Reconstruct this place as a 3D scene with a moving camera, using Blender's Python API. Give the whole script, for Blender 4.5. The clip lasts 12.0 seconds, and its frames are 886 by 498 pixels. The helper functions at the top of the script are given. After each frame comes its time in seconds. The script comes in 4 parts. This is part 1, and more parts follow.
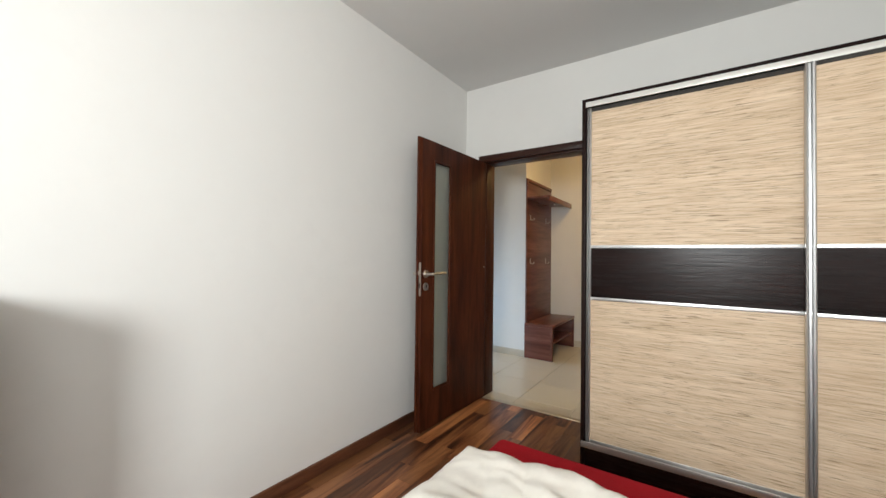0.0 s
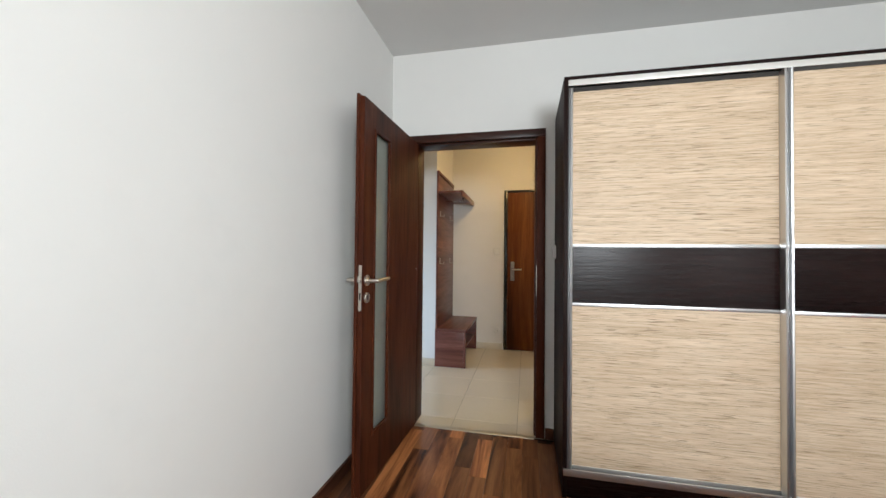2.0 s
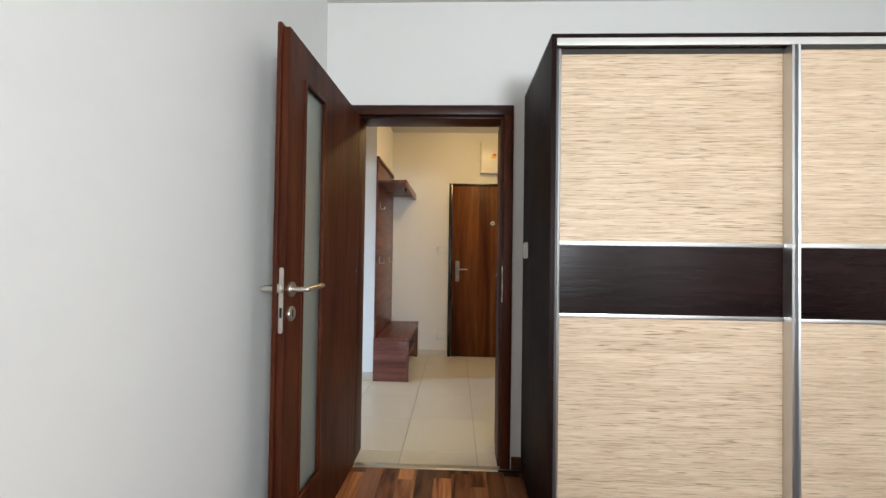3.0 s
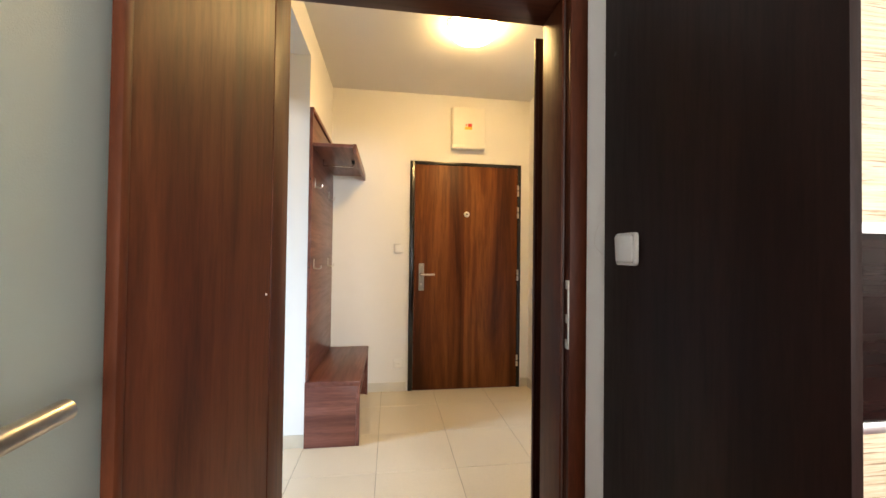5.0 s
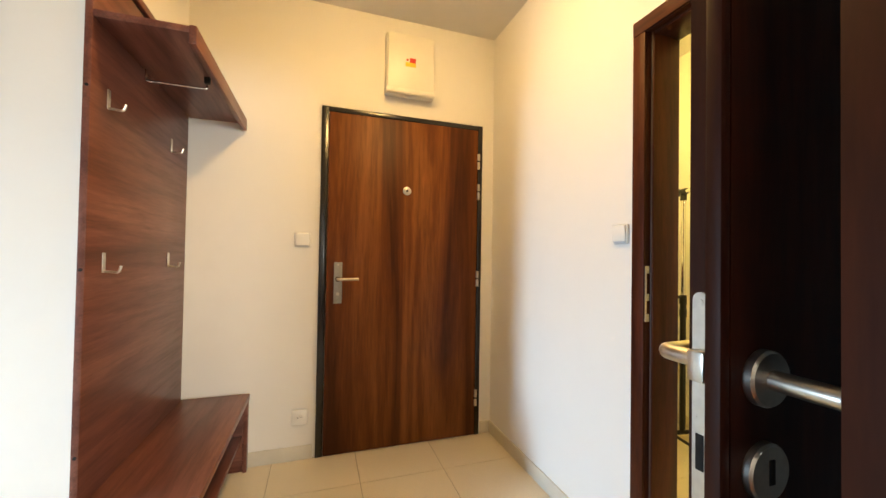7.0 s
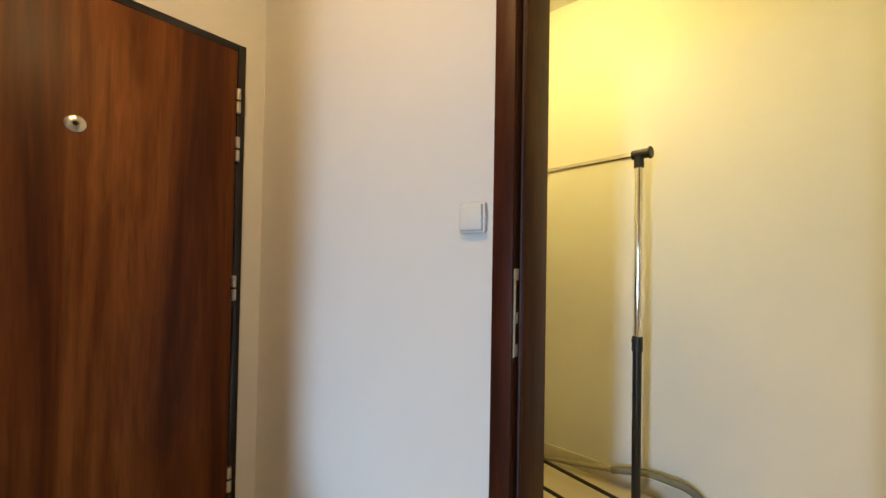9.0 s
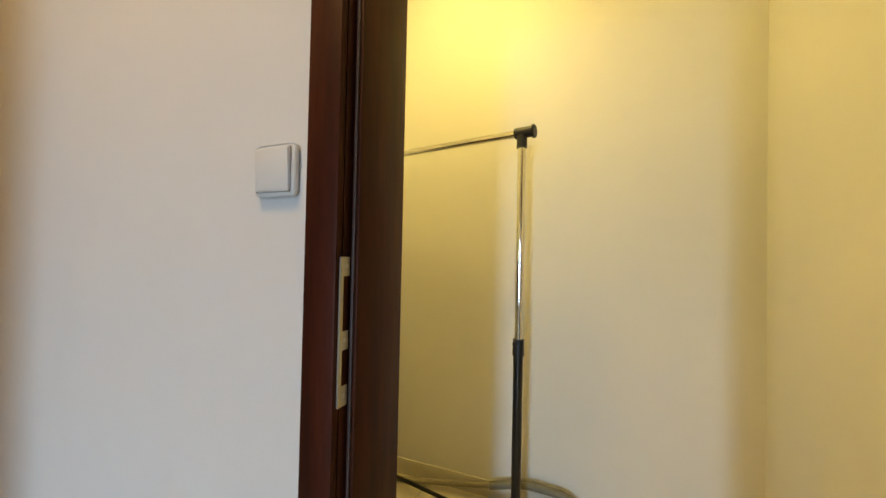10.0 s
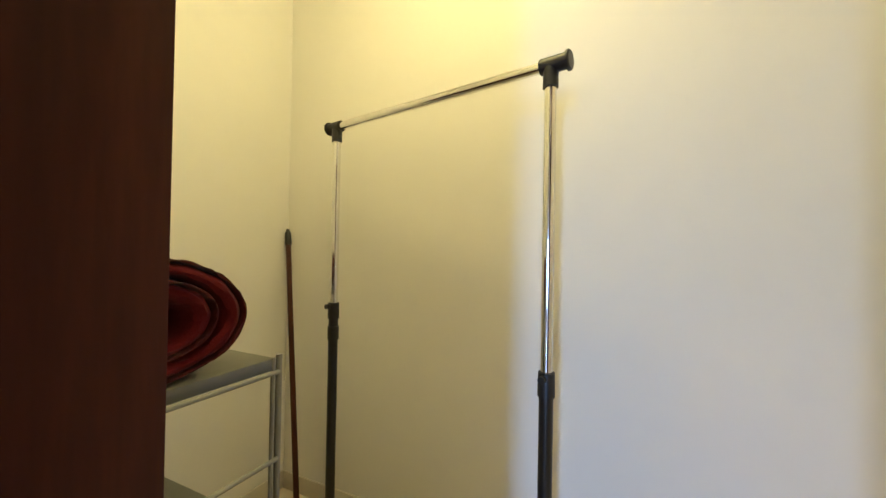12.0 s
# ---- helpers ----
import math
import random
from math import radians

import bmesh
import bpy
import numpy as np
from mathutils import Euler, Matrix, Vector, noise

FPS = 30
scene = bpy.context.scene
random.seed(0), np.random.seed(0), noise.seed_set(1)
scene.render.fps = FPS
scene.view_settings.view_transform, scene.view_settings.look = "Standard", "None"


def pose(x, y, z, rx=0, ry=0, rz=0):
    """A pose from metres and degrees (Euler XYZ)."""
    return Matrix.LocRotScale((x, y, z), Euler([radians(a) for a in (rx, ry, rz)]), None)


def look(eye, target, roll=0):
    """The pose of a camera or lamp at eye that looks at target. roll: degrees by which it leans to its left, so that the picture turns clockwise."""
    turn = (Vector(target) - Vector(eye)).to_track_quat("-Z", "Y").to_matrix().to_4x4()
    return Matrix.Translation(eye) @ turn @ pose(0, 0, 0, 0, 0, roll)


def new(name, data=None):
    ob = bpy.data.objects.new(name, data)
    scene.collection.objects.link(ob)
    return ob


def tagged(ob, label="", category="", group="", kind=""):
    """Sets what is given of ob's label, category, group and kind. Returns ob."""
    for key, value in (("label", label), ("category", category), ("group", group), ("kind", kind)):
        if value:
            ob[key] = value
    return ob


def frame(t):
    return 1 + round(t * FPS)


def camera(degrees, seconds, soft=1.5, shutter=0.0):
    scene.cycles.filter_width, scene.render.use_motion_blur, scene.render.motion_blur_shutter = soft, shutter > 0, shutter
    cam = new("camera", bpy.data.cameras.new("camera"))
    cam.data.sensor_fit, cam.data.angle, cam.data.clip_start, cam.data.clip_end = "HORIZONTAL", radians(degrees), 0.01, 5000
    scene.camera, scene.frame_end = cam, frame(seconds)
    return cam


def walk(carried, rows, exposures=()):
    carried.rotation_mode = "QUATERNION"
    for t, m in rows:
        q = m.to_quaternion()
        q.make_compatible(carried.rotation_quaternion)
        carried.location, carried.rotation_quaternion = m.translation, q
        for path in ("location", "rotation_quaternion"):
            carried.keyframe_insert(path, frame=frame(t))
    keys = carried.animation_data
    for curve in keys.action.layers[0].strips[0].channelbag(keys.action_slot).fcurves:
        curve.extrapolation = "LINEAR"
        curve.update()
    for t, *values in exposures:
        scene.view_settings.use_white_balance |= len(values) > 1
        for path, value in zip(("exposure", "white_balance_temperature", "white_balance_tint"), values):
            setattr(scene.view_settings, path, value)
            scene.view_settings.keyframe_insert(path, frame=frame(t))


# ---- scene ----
cam = camera(99.7, 12.0)
PATH = [
    (0, (1.691, -2.82, 1.186), (0.562, -1.169, 1.22), 0.7),
    (0.5, (1.471, -2.76, 1.197), (0.462, -1.034, 1.231), 0.7),
    (1, (1.272, -2.709, 1.186), (0.404, -0.907, 1.224), 0.9),
    (1.5, (1.087, -2.671, 1.187), (0.42, -0.786, 1.223), 0.8),
    (2, (0.956, -2.551, 1.187), (0.52, -0.6, 1.223), 0.6),
    (2.5, (0.852, -2.359, 1.191), (0.63, -0.372, 1.223), 0.7),
    (4.5, (0.54, -1.284, 1.181), (0.731, 0.707, 1.211), 0.8),
    (5, (0.51, -1.03, 1.198), (0.789, 0.95, 1.229), 0.7),
    (5.5, (0.55, -0.765, 1.189), (0.924, 1.199, 1.219), 0.7),
    (6, (0.607, -0.511, 1.179), (1.048, 1.44, 1.21), 0.7),
    (6.5, (0.648, -0.246, 1.17), (1.156, 1.688, 1.204), 0.8),
    (8.5, (0.868, 0.54, 1.171), (2.164, 2.064, 1.199), 1.1),
    (9, (1.029, 0.625, 1.172), (2.568, 1.902, 1.202), 1.0),
    (9.5, (1.186, 0.678, 1.16), (2.906, 1.699, 1.19), 1.0),
    (10, (1.376, 0.723, 1.148), (3.219, 1.499, 1.18), 1.2),
    (10.5, (1.538, 0.751, 1.138), (3.433, 1.389, 1.169), 0.9),
    (11, (1.709, 0.784, 1.134), (3.608, 1.412, 1.169), 1.1),
    (11.5, (1.801, 0.824, 1.135), (3.68, 1.51, 1.16), 1.2),
    (12, (1.814, 0.84, 1.135), (3.624, 1.69, 1.154), 1.0),
]
walk(cam, [(t, look(eye, target, roll)) for t, eye, target, roll in PATH],
     [(0, 0.08, 6800, 9), (0.5, 0.08, 6500, 8), (1.5, 0.13, 6550, 9), (2.5, 0.31, 6350, 8), (4.5, 0.76, 6650, 10), (5.5, 1.3, 7250, 10), (6.5, 1.2, 7900, 10), (8.5, 0.5, 6850, 9), (9.5, 0.4, 6800, 9), (10.5, 0.2, 7500, 7), (11.2, 0.3, 6550, 9), (12, 0.46, 5200, 18)])

# ---- light ----
world = bpy.data.worlds.new("sky")
scene.world = world
world.use_nodes = True
sky = world.node_tree.nodes.new("ShaderNodeTexSky")
sky.sky_type, sky.sun_disc = "NISHITA", False
sky.sun_elevation, sky.sun_rotation = radians(38), radians(200)
world.node_tree.links.new(sky.outputs[0], world.node_tree.nodes["Background"].inputs[0])
world.node_tree.nodes["Background"].inputs[1].default_value = 0.10


def window_light(name, m, w, h, watts, colour, spread=180):
    d = bpy.data.lights.new(name, "AREA")
    d.shape, d.size, d.size_y, d.energy, d.color = "RECTANGLE", w, h, watts, colour
    d.spread = radians(spread)
    new(name, d).matrix_world = m


# daylight standing in the bedroom window and in the corridor window
window_light("bedroom_daylight", look((1.85, -4.22, 1.55), (0.9, 0, 1.4)), 0.70, 0.60, 70, (0.88, 0.95, 1.0))
# second light in an unseen side window, added to brighten the left wall
window_light("bedroom_daylight", look((3.22, -3.72, 1.55), (0, -3.2, 1.4)), 1.1, 1.35, 18, (0.92, 0.965, 1.0))
window_light("corridor_daylight", look((-2.96, 0.48, 0.80), (1.78, 1.57, 0.20)), 0.36, 1.1, 12.6, (0.45, 0.685, 1.0), 60)


# ---- materials ----
def nodes_of(name, rough=0.5, metal=0.0, colour=(0.8, 0.8, 0.8), spec=0.5):
    m = bpy.data.materials.new(name)
    m.use_nodes = True
    nt = m.node_tree
    b = nt.nodes["Principled BSDF"]
    b.inputs["Base Color"].default_value = (*colour, 1)
    b.inputs["Roughness"].default_value = rough
    b.inputs["Metallic"].default_value = metal
    b.inputs["Specular IOR Level"].default_value = spec
    return m, nt, b


def add(nt, kind, **values):
    n = nt.nodes.new(kind)
    for k, v in values.items():
        n.inputs[k.replace("_", " ")].default_value = v
    return n


def coords(nt, scale, random_shift=False, turn=(0, 0, 0)):
    tc = nt.nodes.new("ShaderNodeTexCoord")
    mp = nt.nodes.new("ShaderNodeMapping")
    mp.inputs["Scale"].default_value = scale
    mp.inputs["Rotation"].default_value = turn
    nt.links.new(tc.outputs["Object"], mp.inputs["Vector"])
    if random_shift:
        oi = nt.nodes.new("ShaderNodeObjectInfo")
        ge = nt.nodes.new("ShaderNodeNewGeometry")
        s1 = nt.nodes.new("ShaderNodeMath")
        s1.operation = "ADD"
        nt.links.new(oi.outputs["Random"], s1.inputs[0])
        nt.links.new(ge.outputs["Random Per Island"], s1.inputs[1])
        s2 = nt.nodes.new("ShaderNodeMath")
        s2.operation, s2.inputs[1].default_value = "MULTIPLY", 37.0
        nt.links.new(s1.outputs[0], s2.inputs[0])
        va = nt.nodes.new("ShaderNodeVectorMath")
        nt.links.new(mp.outputs[0], va.inputs[0])
        nt.links.new(s2.outputs[0], va.inputs[1])
        return va.outputs[0], s1.outputs[0]
    return mp.outputs[0]


def ramp(nt, source, stops):
    r = nt.nodes.new("ShaderNodeValToRGB")
    while len(r.color_ramp.elements) < len(stops):
        r.color_ramp.elements.new(0.5)
    for e, (p, c) in zip(r.color_ramp.elements, stops):
        e.position, e.color = p, (*c, 1) if len(c) == 3 else c
    nt.links.new(source, r.inputs[0])
    return r.outputs[0]


def noise_tex(nt, vec, scale, detail=4.0, rough=0.55, distort=0.0):
    n = add(nt, "ShaderNodeTexNoise", Scale=scale, Detail=detail, Roughness=rough, Distortion=distort)
    nt.links.new(vec, n.inputs["Vector"])
    return n.outputs["Fac"]


def mix(nt, a, b, fac, kind="MIX"):
    n = nt.nodes.new("ShaderNodeMix")
    n.data_type, n.blend_type = "RGBA", kind
    for src, i in ((fac, 0), (a, 6), (b, 7)):
        if isinstance(src, (float, int)):
            n.inputs[i].default_value = src
        elif isinstance(src, tuple):
            n.inputs[i].default_value = (*src, 1)
        else:
            nt.links.new(src, n.inputs[i])
    return n.outputs[2]


def bump(nt, b, source, strength, distance):
    n = add(nt, "ShaderNodeBump", Strength=strength, Distance=distance)
    nt.links.new(source, n.inputs["Height"])
    nt.links.new(n.outputs[0], b.inputs["Normal"])


def vary_rough(nt, b, source, lo, hi):
    n = add(nt, "ShaderNodeMapRange")
    n.inputs["To Min"].default_value, n.inputs["To Max"].default_value = lo, hi
    nt.links.new(source, n.inputs["Value"])
    nt.links.new(n.outputs[0], b.inputs["Roughness"])


def paint(name, colour, amount=0.035, rough=0.75):
    m, nt, b = nodes_of(name, rough, 0, colour, 0.3)
    v = coords(nt, (1, 1, 1))
    big = noise_tex(nt, v, 1.3, 3)
    mid = noise_tex(nt, v, 9.0, 4)
    dark = tuple(c * (1 - amount) for c in colour)
    c = ramp(nt, big, [(0.3, dark), (0.7, colour)])
    c = mix(nt, c, tuple(c2 * (1 - amount * 0.8) for c2 in colour), ramp(nt, mid, [(0.48, (0, 0, 0)), (0.75, (1, 1, 1))]))
    nt.links.new(c, b.inputs["Base Color"])
    fine = noise_tex(nt, v, 240, 3, 0.6)
    bump(nt, b, fine, 0.25, 0.0012)
    return m


def wood(name, dark, mid, light, along, rough=0.38, figure=1.0, fine=1.0, coat=0.0, shift=False, spread=None, spec=0.28, stops=(0.30, 0.50, 0.72), wave=0.6, pull=0.07, streaks=0.75, relief=0.18):
    """along: the axis of the grain. spread: brightness spread from piece to piece."""
    m, nt, b = nodes_of(name, rough, spec=spec)
    stretch = [1.0, 1.0, 1.0]
    stretch["xyz".index(along)] = pull
    got = coords(nt, tuple(stretch), shift)
    v, rnd = got if shift else (got, None)
    f1 = noise_tex(nt, v, 9 * figure, 5, 0.6, wave)
    f2 = noise_tex(nt, v, 55 * fine, 4, 0.65, 0.2)
    f3 = noise_tex(nt, v, 260 * fine, 2, 0.6)
    c = ramp(nt, f1, [(stops[0], dark), (stops[1], mid), (stops[2], light)])
    c = mix(nt, c, dark, ramp(nt, f2, [(0.46, (0, 0, 0)), (0.72, (streaks, streaks, streaks))]))
    c = mix(nt, c, ramp(nt, f3, [(0.3, (0.72, 0.72, 0.72)), (0.7, (1.12, 1.12, 1.12))]), 0.55, "MULTIPLY")
    if spread and rnd is not None:
        fr = nt.nodes.new("ShaderNodeMath")
        fr.operation = "FRACT"
        nt.links.new(rnd, fr.inputs[0])
        c = mix(nt, c, ramp(nt, fr.outputs[0], spread), 1.0, "MULTIPLY")
    nt.links.new(c, b.inputs["Base Color"])
    vary_rough(nt, b, f2, rough - 0.06, rough + 0.12)
    bump(nt, b, f2, relief, 0.0008)
    if coat:
        b.inputs["Coat Weight"].default_value, b.inputs["Coat Roughness"].default_value = coat, 0.12
    return m


def plain(name, colour, rough=0.45, metal=0.0, amount=0.06, scale=30, spec=0.5, relief=0.0):
    m, nt, b = nodes_of(name, rough, metal, colour, spec)
    v = coords(nt, (1, 1, 1))
    f = noise_tex(nt, v, scale, 4)
    nt.links.new(ramp(nt, f, [(0.3, tuple(c * (1 - amount) for c in colour)), (0.7, tuple(min(1, c * (1 + amount)) for c in colour))]), b.inputs["Base Color"])
    vary_rough(nt, b, noise_tex(nt, v, scale * 2.3, 3), max(0.02, rough * 0.8), min(1, rough * 1.25))
    if relief:
        bump(nt, b, noise_tex(nt, v, scale * 6, 3), 0.4, relief)
    return m


def brushed(name, colour, rough, along):
    m, nt, b = nodes_of(name, rough, 1.0, colour)
    s = [1.0, 1.0, 1.0]
    s["xyz".index(along)] = 0.02
    f = noise_tex(nt, coords(nt, tuple(s)), 500, 3)
    vary_rough(nt, b, f, rough * 0.75, rough * 1.4)
    nt.links.new(ramp(nt, f, [(0.3, tuple(c * 0.9 for c in colour)), (0.7, colour)]), b.inputs["Base Color"])
    return m


def raffia(name):
    """Woven-grass panel: fine level fibres in short streaks, cream to tan."""
    m, nt, b = nodes_of(name, 0.55, 0, spec=0.35)
    f1 = noise_tex(nt, coords(nt, (0.022, 1, 1)), 300, 4, 0.75)
    f2 = noise_tex(nt, coords(nt, (0.026, 1, 1)), 380, 2, 0.5)
    f3 = noise_tex(nt, coords(nt, (0.25, 1, 1)), 5.0, 4, 0.6)
    f4 = noise_tex(nt, coords(nt, (0.03, 1, 1)), 45, 3, 0.6)
    c = ramp(nt, f1, [(0.29, (0.42, 0.285, 0.175)), (0.43, (0.65, 0.495, 0.345)), (0.56, (0.755, 0.610, 0.462)), (0.76, (0.845, 0.735, 0.60))])
    c = mix(nt, c, (0.26, 0.165, 0.095), ramp(nt, f2, [(0.60, (0, 0, 0)), (0.68, (0.9, 0.9, 0.9))]))
    c = mix(nt, c, ramp(nt, f4, [(0.3, (0.88, 0.84, 0.78)), (0.7, (1.06, 1.05, 1.04))]), 0.8, "MULTIPLY")
    c = mix(nt, c, ramp(nt, f3, [(0.3, (0.93, 0.90, 0.86)), (0.7, (1.06, 1.05, 1.03))]), 0.8, "MULTIPLY")
    nt.links.new(c, b.inputs["Base Color"])
    bump(nt, b, f1, 0.35, 0.0015)
    return m


def fabric(name, colour, rough=0.9, weave=700, fold=14, sheen=0.3):
    m, nt, b = nodes_of(name, rough, 0, colour, 0.2)
    v = coords(nt, (1, 1, 1))
    f = noise_tex(nt, v, fold, 4)
    nt.links.new(ramp(nt, f, [(0.3, tuple(c * 0.86 for c in colour)), (0.7, colour)]), b.inputs["Base Color"])
    b.inputs["Sheen Weight"].default_value = sheen
    bump(nt, b, noise_tex(nt, v, weave, 2), 0.5, 0.002)
    return m


def glowing(name, colour, strength):
    m, nt, b = nodes_of(name, 0.3, 0, (0.9, 0.88, 0.82))
    b.inputs["Emission Color"].default_value = (*colour, 1)
    b.inputs["Emission Strength"].default_value = strength
    return m


def frosted(name):
    m, nt, b = nodes_of(name, 0.5, 0, (0.80, 0.84, 0.765))
    b.inputs["Transmission Weight"].default_value = 0.85
    f = noise_tex(nt, coords(nt, (1, 1, 1)), 500, 2)
    bump(nt, b, f, 0.3, 0.001)
    return m


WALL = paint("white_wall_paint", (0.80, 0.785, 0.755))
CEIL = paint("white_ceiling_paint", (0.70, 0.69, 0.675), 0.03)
PLANK = wood("walnut_laminate", (0.030, 0.011, 0.006), (0.140, 0.052, 0.023), (0.30, 0.135, 0.058), "y", 0.30, 1.0, 0.6, 0.15, True,
             [(0.0, (0.42, 0.36, 0.34)), (0.40, (0.95, 0.90, 0.88)), (0.75, (1.35, 1.25, 1.15)), (1.0, (2.6, 2.4, 2.1))], stops=(0.38, 0.45, 0.60), wave=1.0, pull=0.085, streaks=0.25)
DOORWOOD = wood("mahogany_veneer_upright", (0.020, 0.0040, 0.0018), (0.070, 0.0158, 0.0058), (0.116, 0.031, 0.0115), "z", 0.45, 0.5, 0.7, spec=0.16, wave=1.2, pull=0.12, streaks=0.45)
DOORWOOD_X = wood("mahogany_veneer_level", (0.030, 0.009, 0.005), (0.068, 0.020, 0.010), (0.100, 0.032, 0.017), "x", 0.33, 0.9, 1.0)
DOORWOOD_Y = wood("mahogany_veneer_deep", (0.030, 0.009, 0.005), (0.068, 0.020, 0.010), (0.100, 0.032, 0.017), "y", 0.33, 0.9, 1.0)
ENTRYWOOD = wood("walnut_veneer_entrance", (0.058, 0.0138, 0.0036), (0.158, 0.047, 0.0115), (0.268, 0.095, 0.025), "z", 0.42, 0.5, 0.5, spec=0.20, stops=(0.36, 0.50, 0.66), wave=0.9, streaks=0.55)
RACKWOOD = wood("plum_walnut_board_level", (0.090, 0.030, 0.022), (0.178, 0.064, 0.047), (0.255, 0.106, 0.078), "y", 0.30, 0.8, 0.7)
RACKWOOD_X = wood("plum_walnut_board_cross", (0.090, 0.030, 0.022), (0.178, 0.064, 0.047), (0.255, 0.106, 0.078), "x", 0.30, 0.8, 0.7)
WENGE = wood("wenge_board", (0.0090, 0.0032, 0.0024), (0.0165, 0.0061, 0.0045), (0.024, 0.0095, 0.0070), "z", 0.5, 1.2, 1.2, spec=0.15)
WENGE_X = wood("wenge_panel_level", (0.006, 0.0022, 0.0019), (0.0125, 0.0048, 0.004), (0.022, 0.0085, 0.007), "x", 0.24, 1.2, 1.2, spec=0.16, relief=0.75)
BASEWOOD = wood("dark_wood_skirting", (0.055, 0.018, 0.009), (0.125, 0.044, 0.022), (0.185, 0.075, 0.038), "y", 0.4)
RAFFIA = raffia("woven_grass_panel")
ALU = brushed("satin_aluminium", (0.68, 0.68, 0.68), 0.36, "z")
ALU_X = brushed("satin_aluminium_level", (0.80, 0.80, 0.80), 0.33, "x")
STEEL = plain("brushed_nickel", (0.62, 0.58, 0.52), 0.30, 1.0, 0.08, 80)
TRACK = plain("pale_anodised_track", (0.74, 0.72, 0.68), 0.38, 0.35, 0.03, 20)
SCUFF = plain("brown_scuff", (0.60, 0.54, 0.48), 0.8, 0.0, 0.2, 90)
GAPSHADE = plain("dark_gap_shade", (0.05, 0.045, 0.04), 0.9, 0.0, 0.15, 200)
SEAM = plain("grey_plastic_seam", (0.30, 0.29, 0.27), 0.6)
CHROME = plain("chrome_tube", (0.80, 0.79, 0.77), 0.09, 1.0, 0.03, 40)
SATIN = plain("satin_grey_nickel", (0.40, 0.39, 0.36), 0.42, 1.0, 0.08, 80)
BRONZE = plain("dark_bronze", (0.13, 0.095, 0.06), 0.4, 1.0, 0.1, 60)
STRIKE = plain("nickel_strike_plate", (0.56, 0.53, 0.46), 0.46, 1.0, 0.06, 60)
BLACKSTEEL = plain("black_gloss_steel_frame", (0.012, 0.010, 0.010), 0.20, 0.0, 0.15, 30)
BLACK = plain("black_plastic", (0.012, 0.012, 0.012), 0.42, 0.0, 0.1, 60)
RUBBER = plain("brown_rubber_seal", (0.060, 0.033, 0.028), 0.5, 0.0, 0.1, 60)
BLACKTUBE = plain("black_painted_tube", (0.010, 0.009, 0.009), 0.30, 0.0, 0.1, 60)
DARK = plain("dark_void", (0.006, 0.004, 0.003), 0.8)
TILE, _nt, _b = nodes_of("beige_floor_tile", 0.26, 0, (0.68, 0.61, 0.49))
_v, _r = coords(_nt, (1, 1, 1), True)
_c = ramp(_nt, noise_tex(_nt, _v, 2.0, 2, 0.5), [(0.25, (0.655, 0.585, 0.465)), (0.75, (0.695, 0.625, 0.505))])
_c = mix(_nt, _c, ramp(_nt, noise_tex(_nt, _v, 160.0, 2, 0.5), [(0.3, (0.94, 0.94, 0.93)), (0.7, (1.03, 1.03, 1.03))]), 0.8, "MULTIPLY")
_nt.links.new(_c, _b.inputs["Base Color"])
vary_rough(_nt, _b, noise_tex(_nt, _v, 3.0, 2), 0.27, 0.31)
GROUT = plain("grey_beige_grout", (0.34, 0.29, 0.22), 0.9, 0.0, 0.1, 60)
TILEBASE = plain("grey_beige_tile_skirting", (0.60, 0.56, 0.48), 0.35, 0.0, 0.05, 9)
THRESH = plain("pale_threshold_strip", (0.62, 0.56, 0.44), 0.35, 0.6, 0.05, 30)
WHITEPL = plain("white_switch_plastic", (0.78, 0.77, 0.74), 0.32, 0.0, 0.02, 20)
BOXWHITE = plain("white_enamelled_steel", (0.76, 0.74, 0.68), 0.35, 0.0, 0.02, 12)
RED = fabric("red_sheet", (0.40, 0.006, 0.014), 0.9, 900, 20, 0.0)
DUVET = fabric("cream_duvet", (0.92, 0.87, 0.79), 0.9, 500, 9, 0.1)
STITCH = plain("brown_thread", (0.24, 0.13, 0.08), 0.8)
RUG = fabric("dark_red_pile", (0.088, 0.0018, 0.0030), 0.95, 260, 30, 0.04)
RUGBACK = fabric("red_rug_back", (0.060, 0.0035, 0.0040), 0.95, 400, 30, 0.1)
SHELFGREY = plain("grey_painted_shelf", (0.13, 0.13, 0.12), 0.30, 0.3, 0.05, 14)
TUBEGREY = plain("grey_painted_tube", (0.27, 0.27, 0.255), 0.35, 0.2, 0.05, 30)
BROOMWOOD = wood("red_brown_broom_stick", (0.03, 0.007, 0.004), (0.06, 0.016, 0.009), (0.09, 0.026, 0.014), "z", 0.4)
HOSE = plain("grey_beige_hose", (0.30, 0.26, 0.19), 0.5, 0.0, 0.08, 60)
HOSEDARK = plain("grey_hose_sleeve", (0.17, 0.16, 0.12), 0.5, 0.0, 0.08, 60)
FROST = frosted("frosted_glass")
GLASS, _nt, _b = nodes_of("window_glass", 0.02, 0, (1, 1, 1))
_b.inputs["Transmission Weight"].default_value = 1.0
LAMPGLOW = glowing("lit_warm_lamp_glass", (1.0, 0.65, 0.25), 40)
CLOSETGLOW = glowing("lit_yellow_lamp_glass", (1.0, 0.745, 0.215), 45)
LABELRED = plain("red_sticker", (0.60, 0.03, 0.02), 0.5)
LABELYEL = plain("yellow_sticker", (0.78, 0.55, 0.06), 0.5)
LABELWHT = plain("pale_sticker", (0.75, 0.70, 0.62), 0.5)
